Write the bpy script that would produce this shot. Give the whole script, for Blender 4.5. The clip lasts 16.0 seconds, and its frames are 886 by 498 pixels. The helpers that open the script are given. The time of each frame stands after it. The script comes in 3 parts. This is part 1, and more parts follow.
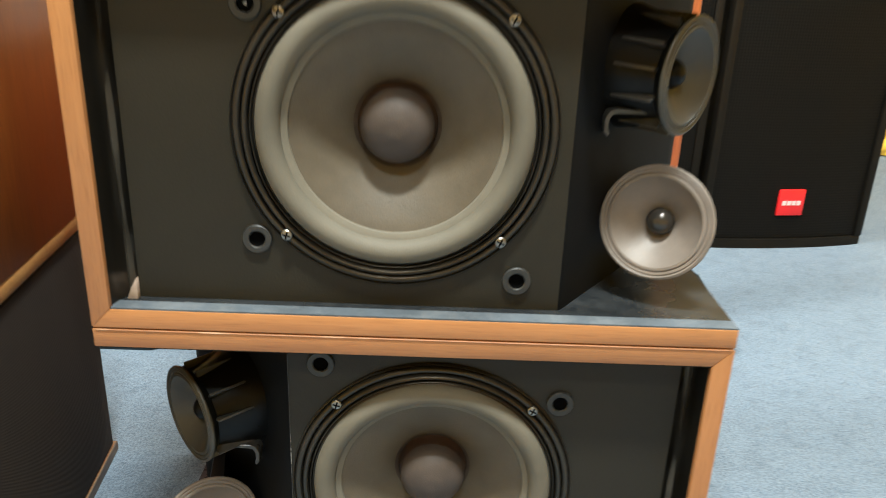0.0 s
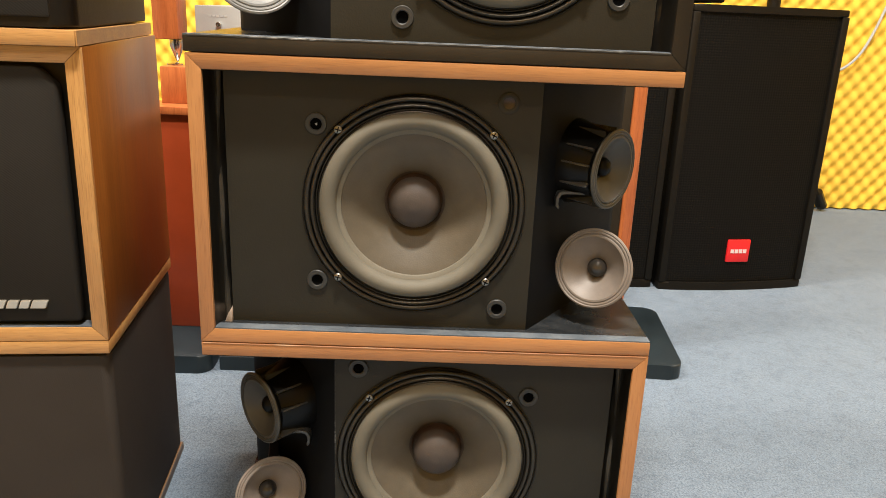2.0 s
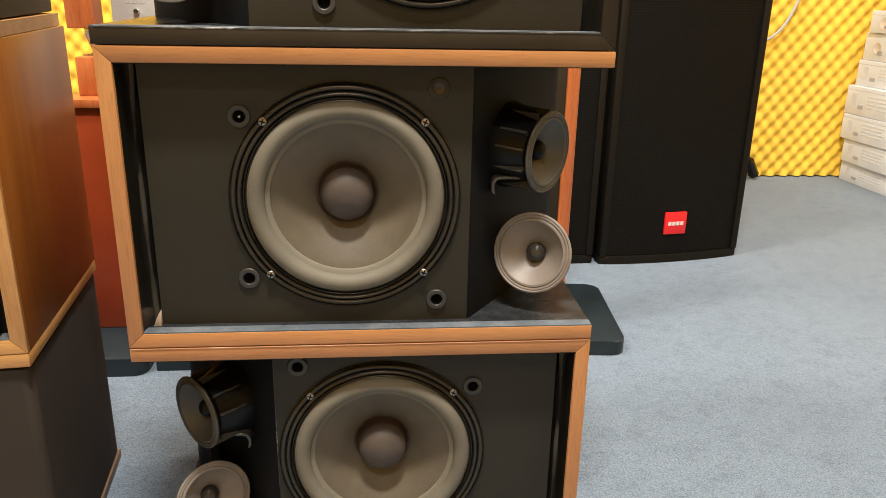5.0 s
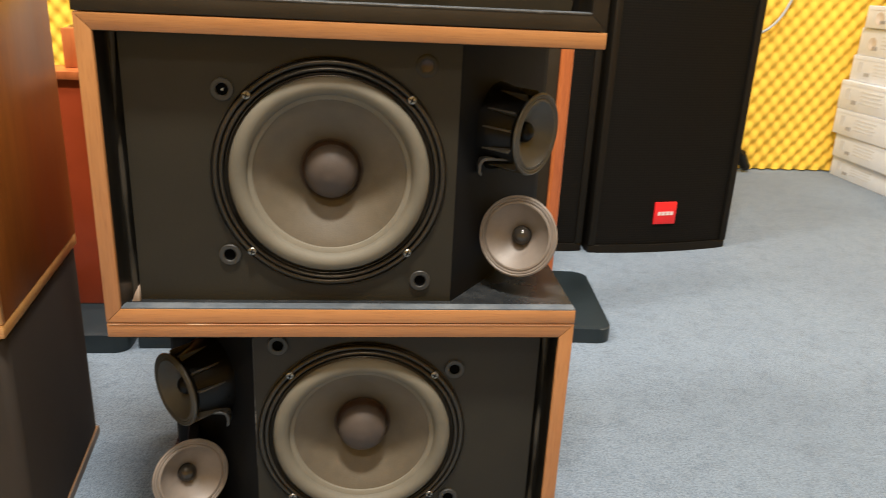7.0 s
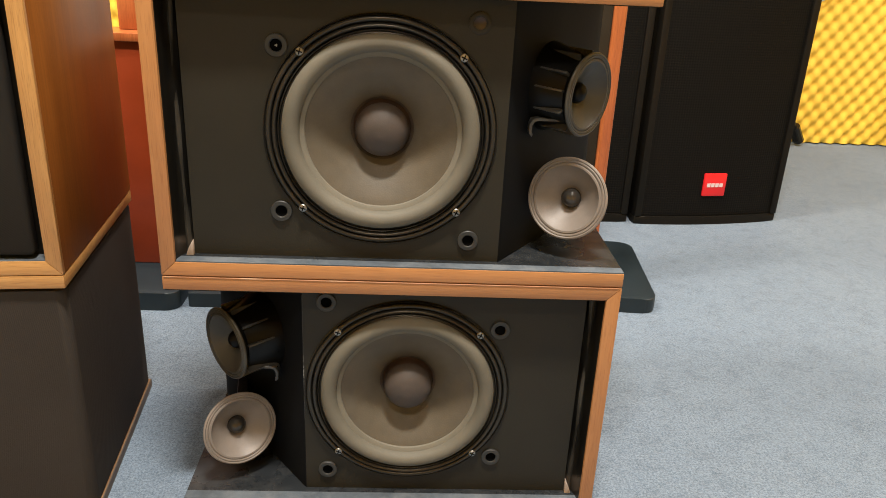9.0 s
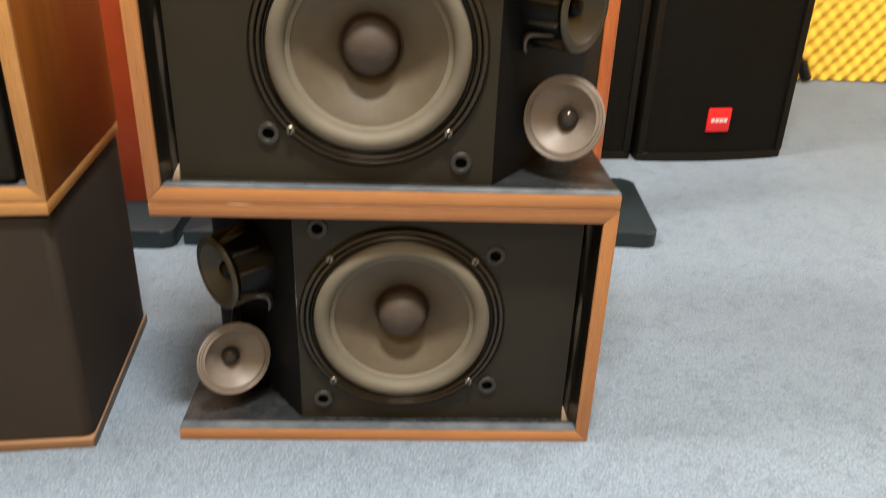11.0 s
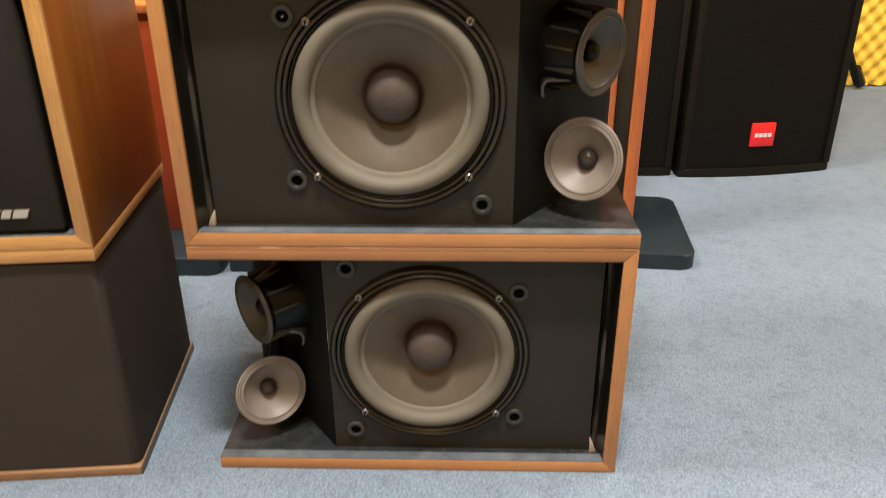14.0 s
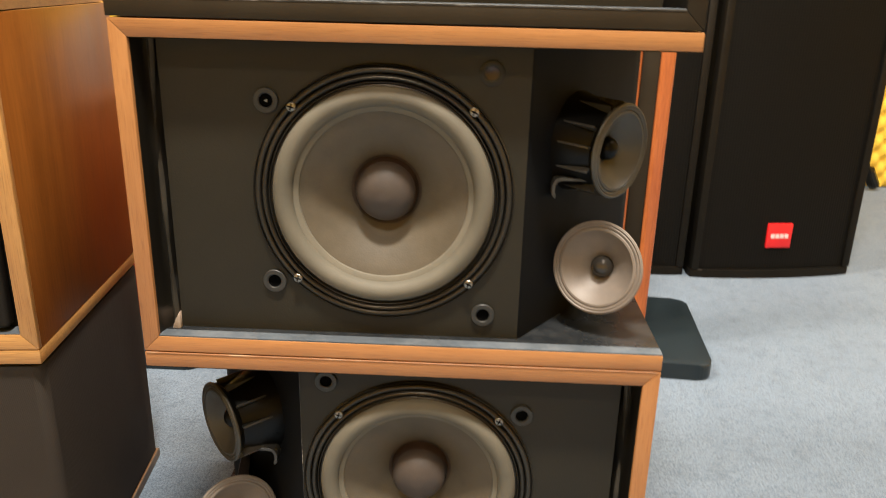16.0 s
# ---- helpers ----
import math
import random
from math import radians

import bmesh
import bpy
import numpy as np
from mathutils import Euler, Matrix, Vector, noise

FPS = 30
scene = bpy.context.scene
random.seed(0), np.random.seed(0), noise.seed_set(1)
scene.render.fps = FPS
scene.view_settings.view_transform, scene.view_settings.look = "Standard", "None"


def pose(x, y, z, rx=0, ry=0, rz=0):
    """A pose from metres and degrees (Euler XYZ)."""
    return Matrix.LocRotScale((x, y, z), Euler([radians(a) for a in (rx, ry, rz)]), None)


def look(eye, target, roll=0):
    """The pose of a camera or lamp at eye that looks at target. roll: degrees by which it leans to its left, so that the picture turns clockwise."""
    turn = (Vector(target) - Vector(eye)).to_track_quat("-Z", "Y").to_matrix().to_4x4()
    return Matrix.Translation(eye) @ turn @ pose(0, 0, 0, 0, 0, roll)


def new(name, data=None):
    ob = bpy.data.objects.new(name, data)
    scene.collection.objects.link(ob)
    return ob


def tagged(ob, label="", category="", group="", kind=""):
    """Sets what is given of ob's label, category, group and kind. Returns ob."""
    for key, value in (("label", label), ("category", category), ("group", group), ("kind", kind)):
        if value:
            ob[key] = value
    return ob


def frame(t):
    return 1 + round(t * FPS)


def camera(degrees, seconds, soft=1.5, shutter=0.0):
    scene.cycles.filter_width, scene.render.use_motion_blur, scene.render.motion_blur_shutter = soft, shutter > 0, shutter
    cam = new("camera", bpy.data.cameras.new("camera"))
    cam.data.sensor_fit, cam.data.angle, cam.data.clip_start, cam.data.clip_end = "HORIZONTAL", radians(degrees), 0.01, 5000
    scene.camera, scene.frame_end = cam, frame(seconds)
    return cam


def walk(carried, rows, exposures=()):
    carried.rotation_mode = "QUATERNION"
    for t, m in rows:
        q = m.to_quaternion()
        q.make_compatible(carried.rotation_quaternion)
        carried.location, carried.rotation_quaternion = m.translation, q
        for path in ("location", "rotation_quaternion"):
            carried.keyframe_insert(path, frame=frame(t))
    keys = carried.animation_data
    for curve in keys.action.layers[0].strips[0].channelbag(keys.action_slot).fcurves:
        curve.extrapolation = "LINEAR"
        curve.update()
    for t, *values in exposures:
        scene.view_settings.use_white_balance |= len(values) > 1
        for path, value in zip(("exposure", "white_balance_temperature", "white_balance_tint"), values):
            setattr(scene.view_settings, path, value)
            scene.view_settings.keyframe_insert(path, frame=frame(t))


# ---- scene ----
cam = camera(59.7, 16.0, soft=0.62, shutter=0.4)
PATH = [
    (0, (0.227, -0.46, 0.509), (0.245, 1.409, -0.203), 2.2),
    (0.2, (0.225, -0.517, 0.542), (0.267, 1.35, -0.174), 2.6),
    (0.3, (0.226, -0.545, 0.548), (0.26, 1.318, -0.178), 2.5),
    (0.5, (0.221, -0.597, 0.564), (0.211, 1.256, -0.187), 3.2),
    (0.7, (0.224, -0.639, 0.564), (0.188, 1.22, -0.173), 2.8),
    (1, (0.223, -0.679, 0.565), (0.212, 1.205, -0.105), 1.9),
    (1.2, (0.22, -0.693, 0.561), (0.255, 1.2, -0.085), 0.5),
    (1.5, (0.223, -0.694, 0.572), (0.282, 1.207, -0.046), 2.0),
    (1.7, (0.216, -0.688, 0.579), (0.259, 1.217, -0.03), 2.6),
    (2, (0.214, -0.678, 0.584), (0.251, 1.229, -0.017), 2.4),
    (2.2, (0.217, -0.672, 0.586), (0.296, 1.237, -0.005), 2.8),
    (2.5, (0.223, -0.67, 0.592), (0.337, 1.245, 0.025), 3.1),
    (2.7, (0.226, -0.666, 0.589), (0.338, 1.25, 0.026), 2.3),
    (3, (0.225, -0.664, 0.592), (0.354, 1.251, 0.032), 2.3),
    (3.3, (0.223, -0.66, 0.595), (0.356, 1.259, 0.046), 2.9),
    (3.5, (0.223, -0.658, 0.592), (0.376, 1.257, 0.037), 2.4),
    (3.7, (0.224, -0.655, 0.597), (0.395, 1.249, 0.009), 0.7),
    (5.8, (0.222, -0.664, 0.581), (0.414, 1.216, -0.075), 1.6),
    (6, (0.226, -0.665, 0.58), (0.434, 1.211, -0.08), 1.3),
    (6.5, (0.231, -0.665, 0.582), (0.463, 1.206, -0.085), 1.9),
    (6.8, (0.232, -0.664, 0.582), (0.495, 1.204, -0.081), 2.9),
    (7, (0.23, -0.653, 0.581), (0.432, 1.217, -0.098), 2.8),
    (7.2, (0.23, -0.65, 0.572), (0.401, 1.21, -0.142), 2.4),
    (7.3, (0.231, -0.651, 0.565), (0.398, 1.195, -0.184), 2.6),
    (7.5, (0.233, -0.65, 0.556), (0.347, 1.182, -0.237), 2.9),
    (7.7, (0.232, -0.657, 0.561), (0.323, 1.174, -0.239), 3.4),
    (8, (0.227, -0.649, 0.563), (0.305, 1.186, -0.231), 3.6),
    (8.2, (0.221, -0.651, 0.566), (0.295, 1.188, -0.216), 3.2),
    (10.3, (0.227, -0.66, 0.57), (0.361, 1.195, -0.165), 2.6),
    (10.5, (0.227, -0.653, 0.564), (0.35, 1.195, -0.19), 2.1),
    (10.7, (0.232, -0.648, 0.558), (0.337, 1.191, -0.219), 1.9),
    (11, (0.235, -0.652, 0.539), (0.325, 1.15, -0.324), 2.2),
    (11.2, (0.234, -0.651, 0.528), (0.273, 1.116, -0.409), 1.7),
    (11.5, (0.23, -0.654, 0.531), (0.244, 1.143, -0.347), 0.7),
    (11.7, (0.231, -0.649, 0.544), (0.257, 1.185, -0.254), 0.4),
    (12, (0.231, -0.637, 0.575), (0.23, 1.236, -0.126), 0.1),
    (12.2, (0.23, -0.628, 0.586), (0.207, 1.258, -0.082), -0.2),
    (12.5, (0.232, -0.628, 0.593), (0.21, 1.272, -0.033), -0.3),
    (13, (0.226, -0.628, 0.592), (0.215, 1.27, -0.04), 0.7),
    (13.2, (0.227, -0.636, 0.572), (0.226, 1.239, -0.125), 1.2),
    (13.5, (0.23, -0.667, 0.548), (0.208, 1.143, -0.302), 0.3),
    (13.7, (0.236, -0.676, 0.552), (0.213, 1.129, -0.31), 0.3),
    (14, (0.265, -0.658, 0.58), (0.211, 1.149, -0.277), -0.4),
    (14.2, (0.283, -0.638, 0.606), (0.226, 1.194, -0.193), -2.0),
    (14.5, (0.291, -0.606, 0.661), (0.214, 1.254, -0.07), 1.3),
    (14.7, (0.289, -0.596, 0.681), (0.156, 1.293, 0.039), 0.0),
    (15, (0.285, -0.588, 0.682), (0.17, 1.31, 0.064), -0.5),
    (15.2, (0.286, -0.59, 0.649), (0.189, 1.278, -0.058), -0.4),
    (15.5, (0.29, -0.589, 0.604), (0.234, 1.262, -0.15), -0.5),
    (15.7, (0.284, -0.584, 0.585), (0.227, 1.274, -0.153), -0.7),
    (16, (0.268, -0.572, 0.569), (0.203, 1.315, -0.091), 1.4),
]
walk(cam, [(t, look(eye, target, roll)) for t, eye, target, roll in PATH],
     exposures=[(0.0, 0.18, 5700, 0), (0.5, 0.12, 6000, 4), (1.2, 0.03, 6250, 8), (2.0, -0.04, 6400, 10), (5.8, -0.11, 6400, 10), (7.2, -0.15, 6400, 10), (8.2, -0.17, 6400, 10), (10.3, -0.08, 6370, 10), (11.1, -0.07, 6400, 10), (11.75, -0.30, 6400, 10), (12.0, -0.11, 6600, 10), (12.4, 0.09, 6750, 10), (13.0, 0.10, 6750, 10), (13.5, 0.08, 6350, 10),
                (14.1, -0.15, 6350, 10), (14.8, 0.09, 6800, 10), (16.0, 0.08, 6600, 10)])


# ---- world, lamps, exposure ----
world = bpy.data.worlds.new("world")
scene.world = world
world.use_nodes = True
world.node_tree.nodes["Background"].inputs[0].default_value = (0.9, 0.95, 1.0, 1)
world.node_tree.nodes["Background"].inputs[1].default_value = 0.02
scene.view_settings.exposure = 0.0

LAMPS = [(0.28, -0.58, 0.36, 0.18, 132.0), (1.75, 0.65, 1.2, 0.3, 48.0), (-1.15, -0.05, 1.2, 0.3, 92.0), (0.1, -1.85, 0.4, 0.2, 36.0)]
for lx, ly, sx, sy, watts in LAMPS:
    lamp_data = bpy.data.lights.new("ceiling_lamp", "AREA")
    lamp_data.shape, lamp_data.size, lamp_data.size_y = "RECTANGLE", sx, sy
    lamp_data.energy, lamp_data.color = watts, (1.0, 0.93, 0.83)
    lamp_ob = new("ceiling_lamp", lamp_data)
    lamp_ob.matrix_world = pose(lx, ly, 2.66)


# ---- materials ----
def node_material(name):
    m = bpy.data.materials.new(name)
    m.use_nodes = True
    tree = m.node_tree
    return m, tree, tree.nodes["Principled BSDF"]


def add_noise(tree, scale, detail=4.0, stretch=(1, 1, 1), rough=0.55):
    coord = tree.nodes.new("ShaderNodeTexCoord")
    mapping = tree.nodes.new("ShaderNodeMapping")
    mapping.inputs["Scale"].default_value = stretch
    tex = tree.nodes.new("ShaderNodeTexNoise")
    tex.inputs["Scale"].default_value = scale
    tex.inputs["Detail"].default_value = detail
    tex.inputs["Roughness"].default_value = rough
    tree.links.new(coord.outputs["Object"], mapping.inputs["Vector"])
    tree.links.new(mapping.outputs["Vector"], tex.inputs["Vector"])
    return tex.outputs["Fac"]


def add_ramp(tree, fac, stops):
    ramp = tree.nodes.new("ShaderNodeValToRGB")
    while len(ramp.color_ramp.elements) < len(stops):
        ramp.color_ramp.elements.new(0.5)
    for element, (at, colour) in zip(ramp.color_ramp.elements, stops):
        element.position, element.color = at, (*colour, 1)
    tree.links.new(fac, ramp.inputs["Fac"])
    return ramp.outputs["Color"]


def add_mix(tree, mode, fac, a, b):
    mix = tree.nodes.new("ShaderNodeMix")
    mix.data_type, mix.blend_type = "RGBA", mode
    for socket, value in ((mix.inputs["Factor"], fac), (mix.inputs["A"], a), (mix.inputs["B"], b)):
        if isinstance(value, (int, float)):
            socket.default_value = value
        elif isinstance(value, tuple):
            socket.default_value = (*value, 1)
        else:
            tree.links.new(value, socket)
    return mix.outputs["Result"]


def add_bump(tree, bsdf, height, strength, distance):
    bump = tree.nodes.new("ShaderNodeBump")
    bump.inputs["Strength"].default_value, bump.inputs["Distance"].default_value = strength, distance
    tree.links.new(height, bump.inputs["Height"])
    tree.links.new(bump.outputs["Normal"], bsdf.inputs["Normal"])


def add_rough(tree, bsdf, fac, low, high):
    span = tree.nodes.new("ShaderNodeMapRange")
    span.inputs["To Min"].default_value, span.inputs["To Max"].default_value = low, high
    tree.links.new(fac, span.inputs["Value"])
    tree.links.new(span.outputs["Result"], bsdf.inputs["Roughness"])


def shade(c, k):
    return tuple(min(1.0, v * k) for v in c)


def plain(name, base, rough=0.5, metal=0.0, vary=0.18, scale=14.0, grain=260.0, bump=0.15, dust=0.0, spec=0.5, tint=(1, 1, 1)):
    """A paint, plastic or metal with stains at one scale and grain at another; dust lightens patches."""
    m, tree, bsdf = node_material(name)
    bsdf.inputs["Metallic"].default_value = metal
    bsdf.inputs["Specular IOR Level"].default_value = spec
    bsdf.inputs["Specular Tint"].default_value = (*tint, 1)
    large, fine = add_noise(tree, scale, 5), add_noise(tree, grain, 3)
    colour = add_ramp(tree, large, [(0.3, shade(base, 1 - vary)), (0.7, shade(base, 1 + vary))])
    colour = add_mix(tree, "MULTIPLY", 0.35 * min(1, vary * 4), colour, add_ramp(tree, fine, [(0.3, (0.7, 0.7, 0.7)), (0.7, (1, 1, 1))]))
    if dust:
        specks = add_ramp(tree, add_noise(tree, 38.0, 8, rough=0.75), [(0.45, (0, 0, 0)), (0.75, (1, 1, 1))])
        gate = add_mix(tree, "MULTIPLY", 1.0, specks, (dust, dust, dust))
        colour = add_mix(tree, "MIX", gate, colour, (0.3, 0.3, 0.29))
    tree.links.new(colour, bsdf.inputs["Base Color"])
    add_rough(tree, bsdf, large, max(0.03, rough - 0.08), min(1, rough + 0.1))
    if bump:
        add_bump(tree, bsdf, fine, bump, 0.0006)
    return m


def wood(name, light, dark, along="x", rough=0.38, fine=1.0, marks=1.0):
    m, tree, bsdf = node_material(name)
    thin = {"x": (0.035, 1, 1), "y": (1, 0.035, 1), "z": (1, 1, 0.035)}[along]
    broad = {"x": (0.09, 1, 1), "y": (1, 0.09, 1), "z": (1, 1, 0.09)}[along]
    bands, pores, streaks, tone = add_noise(tree, 55.0, 7, broad, 0.65), add_noise(tree, 1100.0 * fine, 2, thin), add_noise(tree, 330.0 * fine, 4, thin, 0.7), add_noise(tree, 5.0, 3)
    middle = tuple((a + b) / 2 for a, b in zip(light, dark))
    colour = add_ramp(tree, bands, [(0.3, dark), (0.45, middle), (0.6, light), (0.8, shade(light, 1.06))])
    colour = add_mix(tree, "MULTIPLY", 0.34 * marks, colour, add_ramp(tree, streaks, [(0.38, (0.6, 0.52, 0.46)), (0.56, (1, 1, 1))]))
    colour = add_mix(tree, "MULTIPLY", 0.42 * marks, colour, add_ramp(tree, pores, [(0.36, (0.45, 0.36, 0.3)), (0.46, (1, 1, 1))]))
    colour = add_mix(tree, "MULTIPLY", 0.5, colour, add_ramp(tree, tone, [(0.3, (0.84, 0.82, 0.8)), (0.7, (1, 1, 1))]))
    tree.links.new(colour, bsdf.inputs["Base Color"])
    add_rough(tree, bsdf, bands, rough - 0.06, rough + 0.1)
    add_bump(tree, bsdf, pores, 0.15, 0.0004)
    return m


def sine_product(tree, vector_mix, period):
    """A weave or dot lattice: product of two sine waves, each along one direction of the object's space."""
    coord = tree.nodes.new("ShaderNodeTexCoord")
    waves = []
    for direction in vector_mix:
        dot = tree.nodes.new("ShaderNodeVectorMath")
        dot.operation = "DOT_PRODUCT"
        dot.inputs[1].default_value = [2 * math.pi / period * d for d in direction]
        tree.links.new(coord.outputs["Object"], dot.inputs[0])
        sine = tree.nodes.new("ShaderNodeMath")
        sine.operation = "SINE"
        tree.links.new(dot.outputs["Value"], sine.inputs[0])
        waves.append(sine.outputs[0])
    product = tree.nodes.new("ShaderNodeMath")
    product.operation = "MULTIPLY"
    tree.links.new(waves[0], product.inputs[0])
    tree.links.new(waves[1], product.inputs[1])
    span = tree.nodes.new("ShaderNodeMapRange")
    span.inputs["From Min"].default_value = -1
    tree.links.new(product.outputs[0], span.inputs["Value"])
    return span.outputs["Result"]


def cloth(name, base, period=0.0022, contrast=0.55):
    m, tree, bsdf = node_material(name)
    weave = sine_product(tree, ((0.5, 0.5, 0.6), (0.5, 0.5, 0.6)), period)
    stain = add_noise(tree, 9.0, 4)
    colour = add_ramp(tree, weave, [(0.25, shade(base, 1 - contrast)), (0.75, shade(base, 1 + contrast))])
    colour = add_mix(tree, "MULTIPLY", 0.6, colour, add_ramp(tree, stain, [(0.3, (0.7, 0.7, 0.7)), (0.7, (1, 1, 1))]))
    tree.links.new(colour, bsdf.inputs["Base Color"])
    bsdf.inputs["Roughness"].default_value = 0.85
    bsdf.inputs["Specular IOR Level"].default_value = 0.25
    add_bump(tree, bsdf, weave, 0.3, 0.0004)
    return m


def perforated(name, base, period):
    m, tree, bsdf = node_material(name)
    holes = sine_product(tree, ((1, 0, 1), (1, 0, -1)), period)
    colour = add_ramp(tree, holes, [(0.3, shade(base, 0.4)), (0.52, base), (0.75, shade(base, 1.35))])
    tree.links.new(colour, bsdf.inputs["Base Color"])
    bsdf.inputs["Roughness"].default_value = 0.55
    bsdf.inputs["Specular IOR Level"].default_value = 0.14
    add_bump(tree, bsdf, holes, 0.45, 0.001)
    return m


def carpet_material():
    m, tree, bsdf = node_material("carpet_blue_grey")
    tuft, mid, clump, broad = add_noise(tree, 380.0, 4, rough=0.7), add_noise(tree, 95.0, 6, (1.3, 1, 1), 0.75), add_noise(tree, 26.0, 6, rough=0.72), add_noise(tree, 2.2, 4)
    colour = add_ramp(tree, tuft, [(0.3, (0.072, 0.106, 0.146)), (0.5, (0.17, 0.228, 0.296)), (0.7, (0.3, 0.37, 0.45))])
    colour = add_mix(tree, "MULTIPLY", 0.65, colour, add_ramp(tree, mid, [(0.34, (0.48, 0.52, 0.56)), (0.5, (0.9, 0.9, 0.9)), (0.66, (1, 1, 1))]))
    colour = add_mix(tree, "MULTIPLY", 0.55, colour, add_ramp(tree, clump, [(0.36, (0.62, 0.64, 0.66)), (0.5, (0.96, 0.96, 0.96)), (0.64, (1, 1, 1))]))
    colour = add_mix(tree, "MULTIPLY", 0.7, colour, add_ramp(tree, broad, [(0.32, (0.8, 0.82, 0.85)), (0.68, (1, 1, 1))]))
    tree.links.new(colour, bsdf.inputs["Base Color"])
    bsdf.inputs["Roughness"].default_value = 0.95
    bsdf.inputs["Sheen Weight"].default_value = 0.25
    add_bump(tree, bsdf, mid, 0.8, 0.004)
    return m


WARM = (1.0, 0.86, 0.68)
M_WOOD_X = wood("teak_veneer_horizontal", (0.43, 0.197, 0.071), (0.365, 0.16, 0.056), "x", marks=0.6)
M_WOOD_Z = wood("teak_veneer_upright", (0.43, 0.197, 0.071), (0.365, 0.16, 0.056), "z", marks=0.7)
M_OAK_X = wood("oak_veneer_horizontal", (0.53, 0.29, 0.1), (0.42, 0.206, 0.064), "x")
M_OAK_Z = wood("oak_veneer_upright", (0.53, 0.29, 0.1), (0.42, 0.206, 0.064), "z")
# Darker and redder than the oak fronts.
M_OAK_SIDE = wood("dark_veneer_side", (0.285, 0.097, 0.0165), (0.21, 0.067, 0.011), "z", 0.3, marks=0.8)
# Brown for the lower plate's side, its shade put into the colour.
M_EDGE_SHADED = wood("veneer_edge_shaded", (0.14, 0.105, 0.078), (0.1, 0.072, 0.052), "y", 0.5)
M_PLATE = wood("dull_oak_plate", (0.3, 0.17, 0.08), (0.2, 0.1, 0.045), "x", 0.5)
M_CHERRY = wood("cherry_lacquer", (0.5, 0.15, 0.045), (0.36, 0.09, 0.025), "z", 0.3)
# Darker, redder copy of the cherry; the cabinet front's shade is in it.
M_CHERRY_SHADED = plain("cherry_shaded", (0.22, 0.031, 0.007), 0.35, vary=0.1)
M_VINYL = plain("black_ash_vinyl", (0.023, 0.0178, 0.012), 0.42, vary=0.15, grain=500, spec=0.22, tint=WARM)
M_BAFFLE = plain("baffle_paint", (0.0195, 0.0168, 0.0109), 0.48, vary=0.12, grain=600, bump=0.25, spec=0.28)
# Near-black for the faces inside the cabinets.
M_INNER = plain("inner_black", (0.0045, 0.0041, 0.0036), 0.4, vary=0.2, spec=0.25, tint=WARM)
# Bluer, duller black than the baffle.
M_RECESS = plain("recess_black", (0.005, 0.0055, 0.0065), 0.6, vary=0.2, spec=0.1)
# Dusty ledge with the overhead light in its tone.
M_DUST_LIT = plain("dusty_ledge_lit", (0.07644, 0.0897, 0.1037), 0.75, vary=0.25, scale=30, dust=0.25, spec=0.2)
M_GLOSSY = plain("glossy_black_vinyl", (0.016, 0.018, 0.02), 0.26, vary=0.25, dust=0.1, spec=0.35)
# Grey for the duct's painted reflection and for one rubbed baffle edge.
M_SHEEN_RUB = plain("duct_sheen_rubbed_edge", (0.03, 0.027, 0.022), 0.42, vary=0.5, scale=40, tint=WARM)
M_STUB_LIT = plain("peg_stub_highlit", (0.4, 0.4, 0.39), 0.5, vary=0.4, scale=90)
def scuff_glint(name, base, pale):
    """Dark edge paled in thin, broken lengths: rubbed vinyl, and glints painted in as colour."""
    m, tree, bsdf = node_material(name)
    lengths, chips = add_noise(tree, 16.0, 3), add_noise(tree, 240.0, 5, (0.25, 1, 1), 0.7)
    gate = add_mix(tree, "MULTIPLY", 1.0, add_ramp(tree, lengths, [(0.5, (0.05, 0.05, 0.05)), (0.64, (1, 1, 1))]), add_ramp(tree, chips, [(0.44, (0, 0, 0)), (0.58, (1, 1, 1))]))
    tree.links.new(add_mix(tree, "MIX", gate, base, pale), bsdf.inputs["Base Color"])
    bsdf.inputs["Roughness"].default_value = 0.5
    return m


M_SCUFF_GLINT = scuff_glint("scuffed_vinyl_and_glint", (0.016, 0.014, 0.011), (0.24, 0.235, 0.22))
M_PALE = scuff_glint("pale_veneer_highlight", (0.3, 0.13, 0.05), (0.62, 0.45, 0.28))
M_RUBBER = plain("black_duct_film", (0.007, 0.0065, 0.0055), 0.3, vary=0.3, scale=22, bump=0.05, tint=WARM)
M_GASKET = plain("woofer_gasket", (0.014, 0.0128, 0.011), 0.36, vary=0.25, bump=0.05, spec=0.6, tint=WARM)
M_SURROUND = plain("foam_surround", (0.124, 0.112, 0.085), 0.7, vary=0.12, scale=30, grain=900, bump=0.3)
M_LIP = plain("foam_lip", (0.15, 0.136, 0.104), 0.7, vary=0.12, scale=30, grain=900, bump=0.3)
M_CONE = plain("paper_cone", (0.09, 0.073, 0.049), 0.58, vary=0.14, scale=42, grain=700, bump=0.35, dust=0.04)
M_CONE_GREY = plain("grey_paper_cone", (0.118, 0.11, 0.106), 0.55, vary=0.14, scale=42, grain=700, bump=0.35, dust=0.04)
M_CAP = plain("dust_cap_felt", (0.056, 0.042, 0.034), 0.6, vary=0.15, scale=60, grain=900, bump=0.3)
M_NECK_RING = plain("dark_neck_paper", (0.05, 0.034, 0.023), 0.5, vary=0.35, scale=90, grain=600)
M_GLUE = plain("brown_glue", (0.032, 0.015, 0.007), 0.35, vary=0.3, scale=80)
M_BRIGHT = plain("polished_steel", (0.55, 0.53, 0.5), 0.22, 1.0, vary=0.15)
